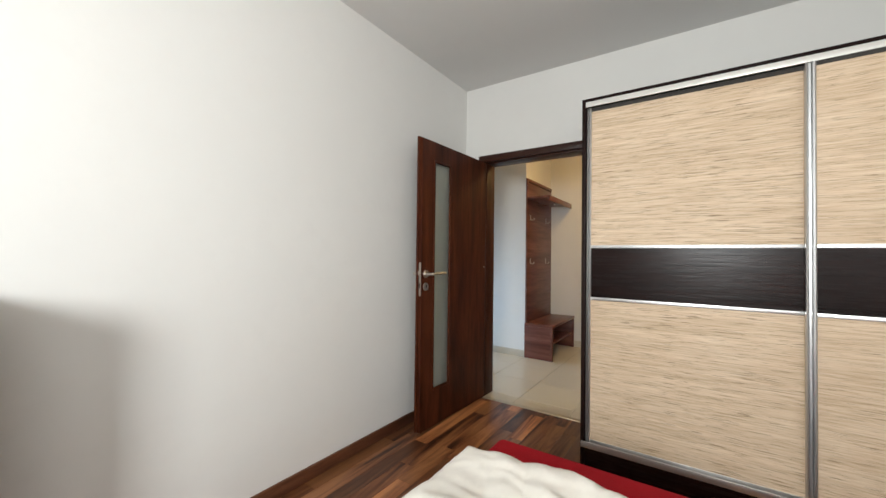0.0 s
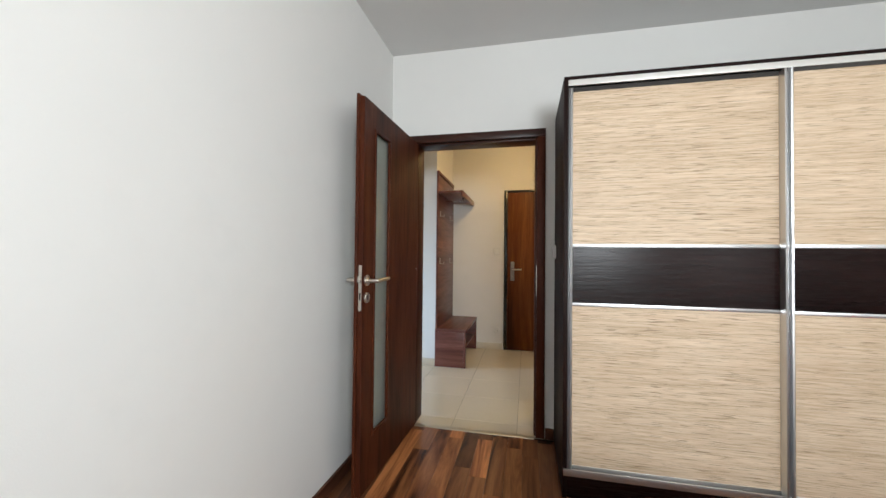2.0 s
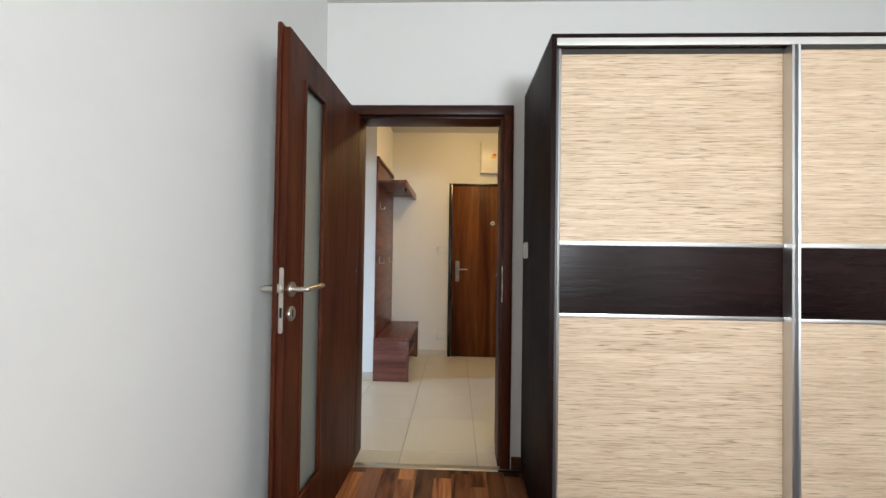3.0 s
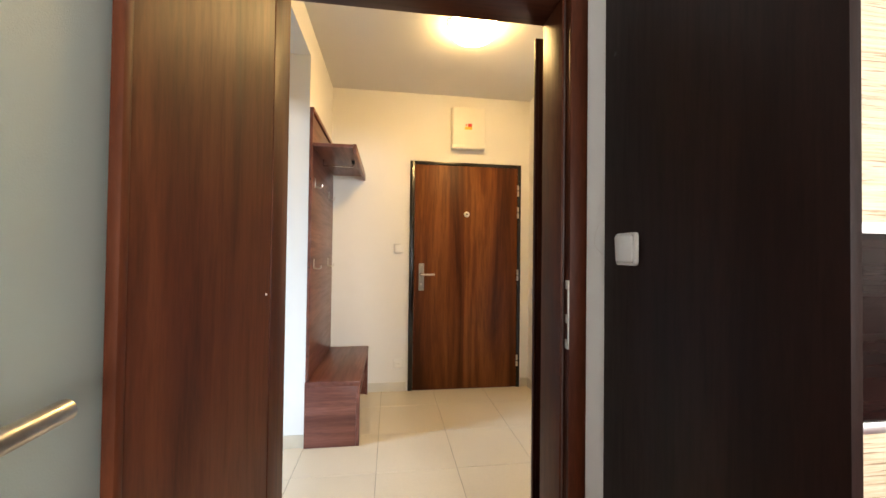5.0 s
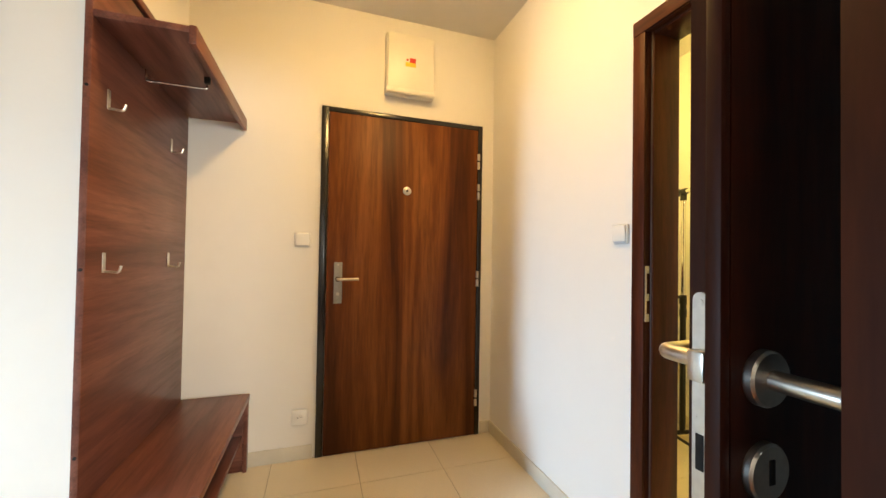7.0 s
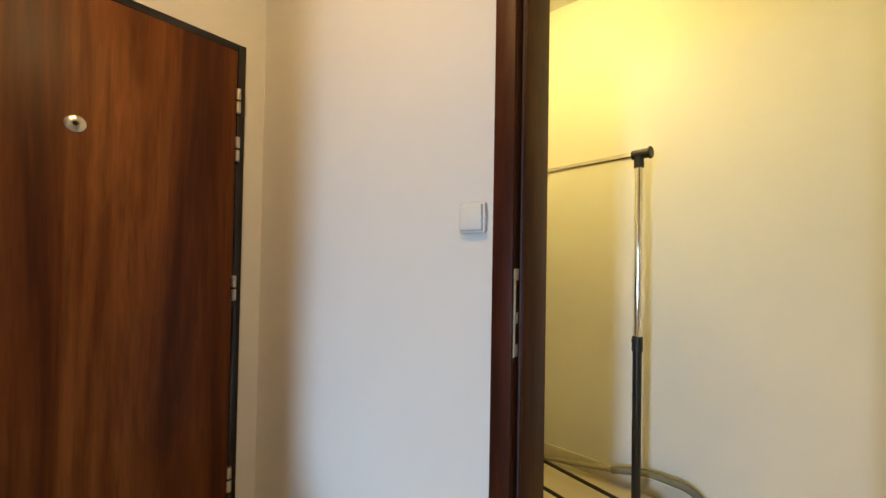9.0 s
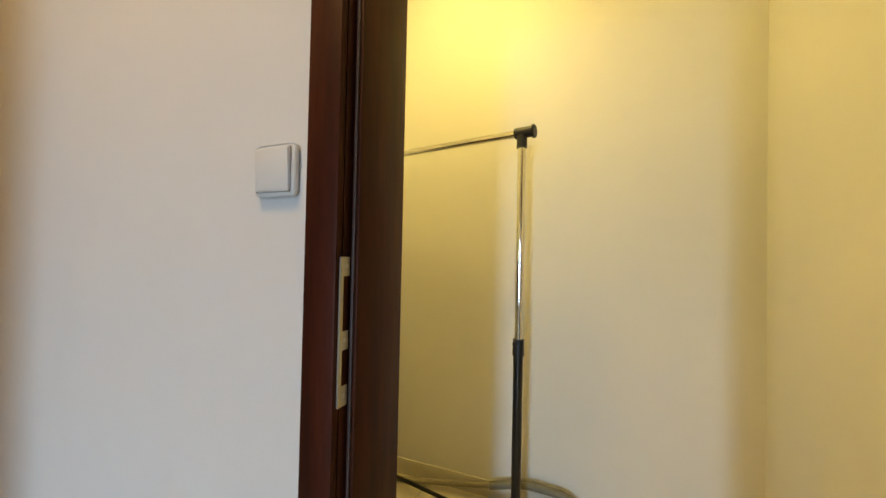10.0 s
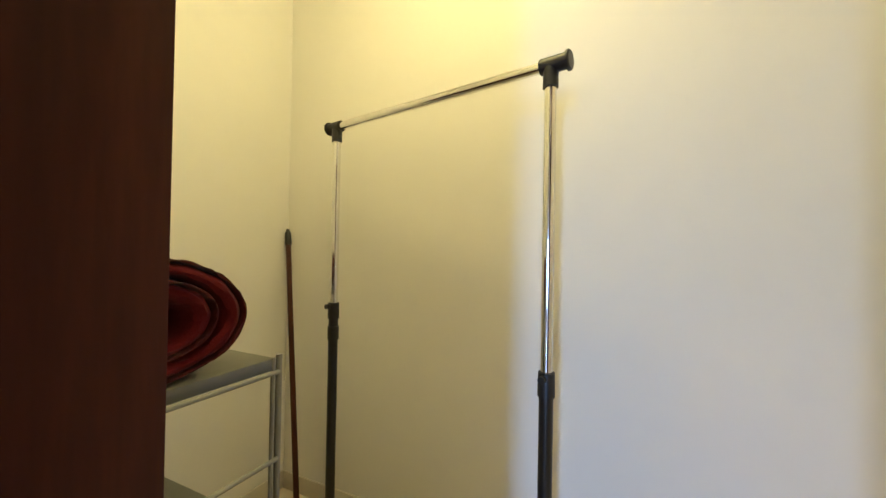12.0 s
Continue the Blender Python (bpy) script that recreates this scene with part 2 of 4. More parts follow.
PVC = plain("white_window_frame", (0.8, 0.8, 0.79), 0.35, 0.0, 0.02, 10)


# ---- mesh helpers ----
def box(bm, x0, x1, y0, y1, z0, z1, bevel=0.0, seg=2):
    made = bmesh.ops.create_cube(bm, size=1.0)
    vs = made["verts"]
    for v in vs:
        v.co = Vector((x0 + (v.co.x + 0.5) * (x1 - x0), y0 + (v.co.y + 0.5) * (y1 - y0), z0 + (v.co.z + 0.5) * (z1 - z0)))
    if bevel:
        es = list({e for v in vs for e in v.link_edges})
        bmesh.ops.bevel(bm, geom=es, offset=bevel, segments=seg, affect="EDGES", profile=0.5)
    return bm


def boxes(*rows, bevel=0.0):
    bm = bmesh.new()
    for r in rows:
        box(bm, *r, bevel=bevel)
    return bm


def tube(bm, a, b, r0, r1=None, seg=20, caps=True):
    a, b = Vector(a), Vector(b)
    d = b - a
    m = Matrix.Translation((a + b) / 2) @ d.to_track_quat("Z", "Y").to_matrix().to_4x4()
    bmesh.ops.create_cone(bm, cap_ends=caps, segments=seg, radius1=r0, radius2=r0 if r1 is None else r1, depth=d.length, matrix=m)
    return bm


def lathe(bm, profile, m=Matrix(), seg=40):
    """A turned body from (radius, height) pairs round the local z."""
    rings = []
    for r, z in profile:
        if r < 1e-6:
            rings.append([bm.verts.new(m @ Vector((0, 0, z)))])
        else:
            rings.append([bm.verts.new(m @ Vector((r * math.cos(k * 2 * math.pi / seg), r * math.sin(k * 2 * math.pi / seg), z))) for k in range(seg)])
    for a, b in zip(rings, rings[1:]):
        for k in range(seg):
            j = (k + 1) % seg
            f = [a[k % len(a)], a[j % len(a)], b[j % len(b)], b[k % len(b)]]
            f = list(dict.fromkeys(f))
            if len(f) > 2:
                bm.faces.new(f)
    return bm


def sweep(bm, points, r, seg=14):
    """A round tube along a smooth line of points."""
    pts = [Vector(p) for p in points]
    rings = []
    for i, p in enumerate(pts):
        d = (pts[min(i + 1, len(pts) - 1)] - pts[max(i - 1, 0)]).normalized()
        q = d.to_track_quat("Z", "Y").to_matrix()
        rr = r[i] if isinstance(r, (list, tuple)) else r
        rings.append([bm.verts.new(p + q @ Vector((rr * math.cos(k * 2 * math.pi / seg), rr * math.sin(k * 2 * math.pi / seg), 0))) for k in range(seg)])
    for a, b in zip(rings, rings[1:]):
        for k in range(seg):
            bm.faces.new((a[k], a[(k + 1) % seg], b[(k + 1) % seg], b[k]))
    bm.faces.new(list(reversed(rings[0])))
    bm.faces.new(rings[-1])
    return bm


def bent(points, radius=0.02, steps=6):
    """A line of points with its corners rounded."""
    pts = [Vector(p) for p in points]
    out = [pts[0]]
    for a, b, c in zip(pts, pts[1:], pts[2:]):
        u, w = (a - b).normalized(), (c - b).normalized()
        p0, p2 = b + u * radius, b + w * radius
        out += [p0 * (1 - t) ** 2 + b * 2 * t * (1 - t) + p2 * t * t for t in [k / steps for k in range(steps + 1)]]
    return out + [pts[-1]]


def mesh_of(name, bm, material, smooth=True):
    bmesh.ops.recalc_face_normals(bm, faces=bm.faces)
    me = bpy.data.meshes.new(name)
    bm.to_mesh(me)
    bm.free()
    me.materials.append(material)
    if smooth:
        me.polygons.foreach_set("use_smooth", [True] * len(me.polygons))
        me.set_sharp_from_angle(angle=radians(35))
    return me


def thing(name, at, label="", category="", group="", kind=""):
    ob = new(name)
    ob.empty_display_size = 0.1
    ob.location = at
    return tagged(ob, label, category, group, kind)


def part(name, bm, material, parent, label=""):
    ob = new(name, mesh_of(name, bm, material))
    ob.parent = parent
    if parent.type == "EMPTY":
        ob.matrix_parent_inverse = Matrix.Translation(parent.location).inverted()
    return tagged(ob, label)


def solid(name, bm, material, label="", category="", kind="", group=""):
    return tagged(new(name, mesh_of(name, bm, material)), label, category, group, kind)


def wall(name, axis, a, b, u0, u1, z0, z1, holes=(), label="", material=None):
    """A wall of thickness a to b across axis, from u0 to u1, with openings (u0, u1, z0, z1) right through it."""
    us = sorted({u0, u1, *[h[0] for h in holes], *[h[1] for h in holes]})
    zs = sorted({z0, z1, *[h[2] for h in holes], *[h[3] for h in holes]})
    us, zs = [u for u in us if u0 <= u <= u1], [z for z in zs if z0 <= z <= z1]
    solid_at = lambda i, k: 0 <= i < len(us) - 1 and 0 <= k < len(zs) - 1 and not any(
        h[0] <= (us[i] + us[i + 1]) / 2 <= h[1] and h[2] <= (zs[k] + zs[k + 1]) / 2 <= h[3] for h in holes)
    bm = bmesh.new()
    at = (lambda d, u, z: (d, u, z)) if axis == "x" else (lambda d, u, z: (u, d, z))
    quad = lambda *c: bm.faces.new([bm.verts.new(at(*p)) for p in c])
    for i in range(len(us) - 1):
        for k in range(len(zs) - 1):
            if not solid_at(i, k):
                continue
            p, q, r, s = us[i], us[i + 1], zs[k], zs[k + 1]
            quad((a, p, r), (a, q, r), (a, q, s), (a, p, s))
            quad((b, p, r), (b, q, r), (b, q, s), (b, p, s))
            if not solid_at(i - 1, k):
                quad((a, p, r), (b, p, r), (b, p, s), (a, p, s))
            if not solid_at(i + 1, k):
                quad((a, q, r), (b, q, r), (b, q, s), (a, q, s))
            if not solid_at(i, k - 1):
                quad((a, p, r), (b, p, r), (b, q, r), (a, q, r))
            if not solid_at(i, k + 1):
                quad((a, p, s), (b, p, s), (b, q, s), (a, q, s))
    bmesh.ops.remove_doubles(bm, verts=bm.verts, dist=1e-5)
    return solid(name, bm, material or WALL, label or "white painted plaster wall", "wall", "structure")


# ---- the rooms ----
H = 2.635           # ceiling height
BX, BY = 3.25, -4.40  # bedroom: x 0 to BX, y BY to 0
HY0, HY1 = 0.15, 2.285  # hall: y
HX = 1.778          # hall: closet wall face
KX0, KX1, KY0 = 1.892, 3.13, 0.15  # closet
CX = -3.0           # corridor end

door_wall = wall("wall_bedroom_door", "y", 0.0, HY0, CX, BX, 0, H, [(0.165, 1.045, 0, 2.005)])
wall("wall_bedroom_side", "x", -0.12, 0.0, BY, 0.0, 0, H)
wall("wall_bedroom_head", "x", BX, BX + 0.25, BY, 0.0, 0, H, [(-4.32, -3.12, 0.85, 2.28)])
wall("wall_bedroom_window", "y", BY - 0.25, BY, -0.12, BX + 0.25, 0, H, [(1.20, 2.50, 0.85, 2.28)])
wall("wall_entrance", "y", HY1, HY1 + 0.2, -0.12, KX1 + 0.12, 0, H)
wall("wall_hall_closet", "x", HX, KX0, HY0, HY1, 0, H, [(0.24, 1.055, 0, 2.005)])
wall("wall_coat_rack", "x", -0.12, 0.0, 1.51, HY1, 0, H)
wall("wall_corridor", "y", 1.39, 1.51, CX, 0.0, 0, H)
wall("wall_corridor_end", "x", CX - 0.2, CX, HY0, 1.51, 0, H, [(0.22, 0.74, 0.30, 1.70)])
wall("wall_corridor_lintel", "x", -0.12, 0.0, HY0, 1.39, 2.44, H, label="white painted lintel over the corridor opening")
wall("wall_closet_back", "x", KX1, KX1 + 0.12, HY0, HY1, 0, H)

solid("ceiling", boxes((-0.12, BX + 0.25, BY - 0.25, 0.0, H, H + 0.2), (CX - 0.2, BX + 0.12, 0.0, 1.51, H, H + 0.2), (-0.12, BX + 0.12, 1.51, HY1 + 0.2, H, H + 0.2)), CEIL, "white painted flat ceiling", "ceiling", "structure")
floor_bed = solid("floor_bedroom", boxes((0, BX, BY, 0.0, -0.06, -0.008)), DARK, "walnut laminate strip floor in the bedroom", "floor", "structure")
floor_hall = solid("floor_hall", boxes((CX, 0.0, 0.0, 1.51, -0.06, -0.0025), (0.0, KX1, 0.0, HY1, -0.06, -0.0025)), GROUT, "beige ceramic tile floor with thin grey joints", "floor", "structure")
# ground outside
solid("ground", boxes((-400, 400, -400, 400, -3.2, -3.0)), plain("grass_ground", (0.07, 0.10, 0.04), 0.95, 0, 0.3, 2), "flat green ground outside the windows", "ground", "structure")

# skirtings
solid("baseboard", boxes((0.0, 0.014, BY, -0.0, 0, 0.07), (0.0, 0.137, -0.014, 0.0, 0, 0.07), bevel=0.003), BASEWOOD, "dark brown wooden skirting board", "skirting", "structure")
solid("baseboard", boxes((1.082, 1.135, -0.014, 0.0, 0, 0.07), bevel=0.003), BASEWOOD, "dark brown wooden skirting board", "skirting", "structure")
tb = [(0.0, 0.66, HY1 - 0.009, HY1, 0, 0.078), (1.705, HX, HY1 - 0.009, HY1, 0, 0.078), (HX - 0.009, HX, 1.10, HY1 - 0.009, 0, 0.078),
      (CX, 0.0, 1.381, 1.39, 0, 0.078), (1.09, HX, HY0, HY0 + 0.009, 0, 0.078), (CX, 0.12, HY0, HY0 + 0.009, 0, 0.078),
      (KX1 - 0.009, KX1, KY0, HY1 - 0.009, 0, 0.08), (KX0, KX1, HY1 - 0.009, HY1, 0, 0.08), (KX0, KX0 + 0.009, 1.10, HY1 - 0.009, 0, 0.08)]
for r in tb:
    solid("baseboard", boxes(r, bevel=0.0015), TILEBASE, "grey-beige tile skirting along the wall foot", "skirting", "structure")


def window(name, axis, d0, d1, u0, u1, z0, z1, label):
    t = thing(name, ((u0 + u1) / 2, d0, z0) if axis == "y" else (d0, (u0 + u1) / 2, z0), label, "window", kind="structure")
    at = (lambda p, q, r, s, e=0.0: (p, q, d0 + e, d1 - e, r, s)) if axis == "y" else (lambda p, q, r, s, e=0.0: (d0 + e, d1 - e, p, q, r, s))
    w = 0.06
    part("window_frame", boxes(at(u0, u0 + w, z0, z1), at(u1 - w, u1, z0, z1), at(u0 + w, u1 - w, z0, z0 + w), at(u0 + w, u1 - w, z1 - w, z1),
                               at((u0 + u1) / 2 - 0.05, (u0 + u1) / 2 + 0.05, z0 + w, z1 - w), bevel=0.004), PVC, t)
    for p, q in ((u0 + w, (u0 + u1) / 2 - 0.05), ((u0 + u1) / 2 + 0.05, u1 - w)):
        g = part("pane", boxes(at(p, q, z0 + w, z1 - w, 0.028)), GLASS, t)
        g.visible_shadow = False


window("window_1", "y", BY - 0.16, BY - 0.09, 1.20, 2.50, 0.85, 2.28, "white plastic bedroom window with two clear panes")
# window_3 is unseen, added as the opening for the second bedroom light
window("window_3", "x", BX + 0.09, BX + 0.16, -4.32, -3.12, 0.85, 2.28, "unseen white plastic side window with two clear panes, added to light the bedroom")
window("window_2", "x", CX - 0.13, CX - 0.06, 0.22, 0.74, 0.30, 1.70, "white plastic corridor window with two clear panes")


# ---- doors ----
def door_frame(name, axis, near, far, u0, u1, top, label, stop_side):
    """Lining and casings round an opening whose clear width is u0 to u1; near and far are the outer casing faces; the leaf closes on the stop_side face."""
    swap = (lambda u, v, d, e, z, w: (u, v, d, e, z, w)) if axis == "y" else (lambda u, v, d, e, z, w: (d, e, u, v, z, w))
    t = thing(name, ((u0 + u1) / 2, near, 0) if axis == "y" else (near, (u0 + u1) / 2, 0), label, "door frame", kind="structure")
    cw, ct = 0.066, 0.014
    across = DOORWOOD_X if axis == "y" else DOORWOOD_Y
    for d, e in ((near, near + ct), (far - ct, far)):
        part("casing", boxes(swap(u0 - cw, u0 - 0.012, d, e, 0.002, top + 0.012), bevel=0.004), DOORWOOD, t)
        part("casing", boxes(swap(u1 + 0.012, u1 + cw, d, e, 0.002, top + 0.012), bevel=0.004), DOORWOOD, t)
        part("casing", boxes(swap(u0 - cw, u1 + cw, d - 0.001, e + 0.001, top + 0.012, top + cw), bevel=0.004), across, t)
    s0, s1 = (near + 0.031, far) if stop_side == "near" else (near + 0.002, far - 0.031)
    part("lining", boxes(swap(u0 - 0.028, u0 - 0.012, near + ct + 0.0002, far - ct - 0.0002, 0.002, top + 0.02)), DOORWOOD, t)
    part("lining", boxes(swap(u1 + 0.012, u1 + 0.028, near + ct + 0.0002, far - ct - 0.0002, 0.002, top + 0.02)), DOORWOOD, t)
    part("lining", boxes(swap(u0 - 0.012, u1 + 0.012, near + ct + 0.0012, far - ct - 0.0012, top + 0.012, top + 0.028)), across, t)
    part("door_stop", boxes(swap(u0 - 0.012, u0 + 0.0, s0, s1, 0.002, top + 0.012), bevel=0.001), DOORWOOD, t)
    part("door_stop", boxes(swap(u1 - 0.0, u1 + 0.012, s0, s1, 0.002, top + 0.012), bevel=0.001), DOORWOOD, t)
    part("door_stop", boxes(swap(u0, u1, s0, s1, top, top + 0.012), bevel=0.003), across, t)
    g0, g1 = (s0 - 0.004, s0) if stop_side == "near" else (s1, s1 + 0.004)
    part("seal", boxes(swap(u0 - 0.009, u0 - 0.004, g0, g1, 0.004, top), bevel=0.002), RUBBER, t, "dark brown rubber door seal")
    part("seal", boxes(swap(u1 + 0.004, u1 + 0.009, g0, g1, 0.004, top), bevel=0.002), RUBBER, t, "dark brown rubber door seal")
    return t


def strike_plate(parent, axis, face, inward, d0, d1, z0, z1):
    """A striking plate let into the lining: a strip with two cut-outs and three screws, and a lip round the edge."""
    swap = (lambda u, v, d, e, z, w: (min(u, v), max(u, v), d, e, z, w)) if axis == "y" else (lambda u, v, d, e, z, w: (d, e, min(u, v), max(u, v), z, w))
    f, g = face, face + inward * 0.0025
    h = z1 - z0
    rows = [(0.0, 0.135), (0.375, 0.50), (0.87, 1.0)]
    bm = boxes(*[swap(f, g, d0, d1, z0 + a * h, z0 + b * h) for a, b in rows], swap(f, g, d0, d0 + 0.006, z0 + 0.135 * h, z0 + 0.375 * h), swap(f, g, d0, d0 + 0.006, z0 + 0.50 * h, z0 + 0.87 * h))
    p = part("strike_plate", bm, STRIKE, parent, "nickel strike plate with two cut-outs")
    for a, b in ((0.135, 0.375), (0.50, 0.87)):
        part("lock_hole", boxes(swap(f, f + inward * 0.0008, d0 + 0.006, d1, z0 + a * h, z0 + b * h)), DOORWOOD, p)
    for c in (0.068, 0.437, 0.935):
        mid = (d0 + d1) / 2 + 0.003
        a, b = ((f, mid, z0 + c * h), (g + inward * 0.0012, mid, z0 + c * h)) if axis == "y" else ((mid, f, z0 + c * h), (mid, g + inward * 0.0012, z0 + c * h))
        part("screw", tube(bmesh.new(), a, b, 0.0042, 0.003), STEEL, p)


def lever(parent, m, side, reach=0.140):
    """A lever on a round rosette with a key rosette below; local x runs to the hinge, y out of the leaf."""
    s = side
    out = lambda bm: bmesh.ops.transform(bm, matrix=m, verts=bm.verts) and None
    bm = bmesh.new()
    turn = Matrix.Rotation(radians(-90 * s), 4, "X")
    lathe(bm, [(0, 0), (0.0265, 0), (0.0265, 0.007), (0.0245, 0.0095), (0.013, 0.0100), (0, 0.0100)], turn)
    out(bm)
    h = part("door_handle", bm, STEEL, parent, "brushed nickel lever handle")
    bm = sweep(bmesh.new(), bent([(0, s * 0.008, 0), (0, s * 0.062, 0), (reach, s * 0.060, 0.004)], 0.005, 3), 0.0095, 16)
    out(bm)
    part("lever", bm, STEEL, h)
    bm = lathe(bmesh.new(), [(0, 0), (0.0265, 0), (0.0265, 0.006), (0.0245, 0.0085), (0, 0.0090)], Matrix.Translation((0, 0, -0.086)) @ turn)
    out(bm)
    k = part("key_rosette", bm, STEEL, parent, "brushed nickel key rosette")
    bm = boxes((-0.0038, 0.0038, min(s * 0.0085, s * 0.0097), max(s * 0.0085, s * 0.0097), -0.096, -0.073), bevel=0.0005)
    out(bm)
    part("keyhole", bm, DARK, k)


def capsule(x0, x1, y0, y1, z0, z1, steps=8):
    """An upright plate with round ends, thick along x."""
    r, cy = (y1 - y0) / 2, (y0 + y1) / 2
    line = [(cy + r * math.cos(a), z1 - r + r * math.sin(a)) for a in [math.pi * k / steps for k in range(steps + 1)]]
    line += [(cy - r * math.cos(a), z0 + r - r * math.sin(a)) for a in [math.pi * k / steps for k in range(steps + 1)]]
    bm = bmesh.new()
    rows = [[bm.verts.new((x, y, z)) for y, z in line] for x in (x0, x1)]
    n = len(line)
    for k in range(n):
        bm.faces.new((rows[0][k], rows[0][(k + 1) % n], rows[1][(k + 1) % n], rows[1][k]))
    bm.faces.new(rows[0][::-1])
    bm.faces.new(rows[1])
    return bm


def inner_door(name, m, width, label, glazed):
    """A rebated leaf. Local x runs from the hinge edge to the free edge; y 0 is the smooth face, y -0.04 the lipped face."""
    t = thing(name, m.translation, label, "door", kind="structure")
    put = lambda bm: (bmesh.ops.transform(bm, matrix=m, verts=bm.verts), bm)[1]
    top = 1.972
    z0 = 0.012
    g0, g1, gz0, gz1 = width - 0.343, width - 0.133, 0.255, 1.845
    if glazed:
        rows = [(0.0, g0, -0.040, 0, z0, top), (g1, width - 0.013, -0.040, 0, z0, top), (g0, g1, -0.040, 0, z0, gz0), (g0, g1, -0.040, 0, gz1, top)]
    else:
        rows = [(0.0, width - 0.013, -0.040, 0, z0, top)]
    part("leaf", put(boxes(*rows)), DOORWOOD, t)
    part("lip", put(boxes((width - 0.013, width, -0.040, -0.024, z0, top + 0.012), (0.0, width - 0.013, -0.040, -0.024, top, top + 0.012), bevel=0.003)), DOORWOOD, t)
    if glazed:
        part("glass_pane", put(boxes((g0, g1, -0.023, -0.017, gz0, gz1))), FROST, t, "tall narrow frosted glass pane")
        for y0, y1 in ((-0.046, -0.030), (-0.010, 0.006)):
            b = 0.016
            part("glazing_bead", put(boxes((g0, g0 + b, y0, y1, gz0, gz1), (g1 - b, g1, y0, y1, gz0, gz1), (g0 + b, g1 - b, y0, y1, gz0, gz0 + b), (g0 + b, g1 - b, y0, y1, gz1 - b, gz1), bevel=0.003)), DOORWOOD, t)
    hx = width - 0.054
    flip = Matrix.Translation((hx, 0, 1.060)) @ Matrix.Scale(-1, 4, (1, 0, 0))
    lever(t, m @ flip, 1)
    lever(t, m @ Matrix.Translation((0, -0.040, 0)) @ flip, -1)
    p = part("lock_plate", put(capsule(width - 0.0132, width - 0.0105, -0.0210, -0.0050, 0.912, 1.138)), STEEL, t, "long nickel lock face plate on the door edge")
    part("latch", put(boxes((width - 0.011, width - 0.001, -0.023, -0.006, 1.052, 1.082), bevel=0.002)), STEEL, p)
    part("bolt", put(boxes((width - 0.0115, width - 0.0095, -0.017, -0.009, 0.965, 1.0), bevel=0.0005)), DARK, p)
    for z in (0.922, 1.128):
        part("screw", put(tube(bmesh.new(), (width - 0.0106, -0.0125, z), (width - 0.0098, -0.0125, z), 0.0036, seg=12)), STEEL, p)
    return t


frame_1 = door_frame("door_frame_bedroom", "y", -0.014, 0.160, 0.198, 1.010, 1.972, "dark mahogany-coloured door casing with rounded edges", "near")
strike_plate(frame_1, "y", 1.0220, -1, -0.0135, 0.007, 0.930, 1.128)
door_1 = inner_door("door_1", pose(0.205, -0.016, 0, 0, 0, -92.0), 0.850, "open dark mahogany bedroom door with narrow frosted glass", True)
frame_2 = door_frame("door_frame_closet", "x", 1.763, 1.914, 0.300, 1.022, 1.972, "dark mahogany-coloured closet door casing", "near")
strike_plate(frame_2, "x", 1.034, -1, 1.7705, 1.789, 0.947, 1.143)
inner_door("door_2", pose(1.762, 0.285, 0, 0, 0, 180.0) @ Matrix.Scale(-1, 4, (0, 1, 0)), 0.744, "open dark mahogany closet door standing in the hall", False)
solid("threshold", boxes((0.20, 1.01, -0.030, 0.012, -0.006, 0.004), bevel=0.002), THRESH, "pale metal threshold strip between laminate and tiles", "threshold", "structure")

# hairline crack in the plaster beside the casing, and a white cap by the hinge edge
part("crack", sweep(bmesh.new(), bent([(1.119, 0.0, 1.290), (1.107, 0.0, 1.262), (1.106, 0.0, 1.240), (1.114, 0.0, 1.222), (1.133, 0.0, 1.204)], 0.006, 3), 0.0004, 6), SCUFF, door_wall, "fine brownish crack in the plaster")
part("white_cap", tube(bmesh.new(), (0.2025, -0.045, 1.094), (0.2075, -0.045, 1.094), 0.003, 0.0022, seg=12), WHITEPL, door_1, "small white plastic cap")

# entrance door
ent = thing("door_3", (1.183, HY1, 0), "closed walnut veneer entrance door in a black steel frame", "door", kind="structure")
part("steel_frame", boxes((0.676, 0.716, HY1 - 0.014, HY1 + 0.01, 0, 2.030), (1.662, 1.694, HY1 - 0.014, HY1 + 0.01, 0, 2.030), (0.716, 1.662, HY1 - 0.014, HY1 + 0.01, 2.000, 2.030), bevel=0.003), BLACKSTEEL, ent, "black gloss steel door frame")
part("leaf", boxes((0.718, 1.659, HY1 - 0.018, HY1 + 0.005, 0.006, 1.998), bevel=0.003), ENTRYWOOD, ent)
plate = part("lock_plate", boxes((0.760, 0.807, HY1 - 0.026, HY1 - 0.018, 0.880, 1.120), bevel=0.003), SATIN, ent, "long satin nickel security plate")
part("key_cylinder", tube(bmesh.new(), (0.783, HY1 - 0.033, 0.935), (0.783, HY1 - 0.025, 0.935), 0.010), STEEL, plate)
part("screw", tube(bmesh.new(), (0.783, HY1 - 0.028, 1.105), (0.783, HY1 - 0.025, 1.105), 0.005), STEEL, plate)
part("door_handle", sweep(bmesh.new(), bent([(0.783, HY1 - 0.022, 1.022), (0.783, HY1 - 0.068, 1.022), (0.897, HY1 - 0.066, 1.024)], 0.014), 0.0085), STEEL, ent, "nickel lever handle")
part("handle_rose", tube(bmesh.new(), (0.783, HY1 - 0.034, 1.022), (0.783, HY1 - 0.025, 1.022), 0.015), BRONZE, plate)
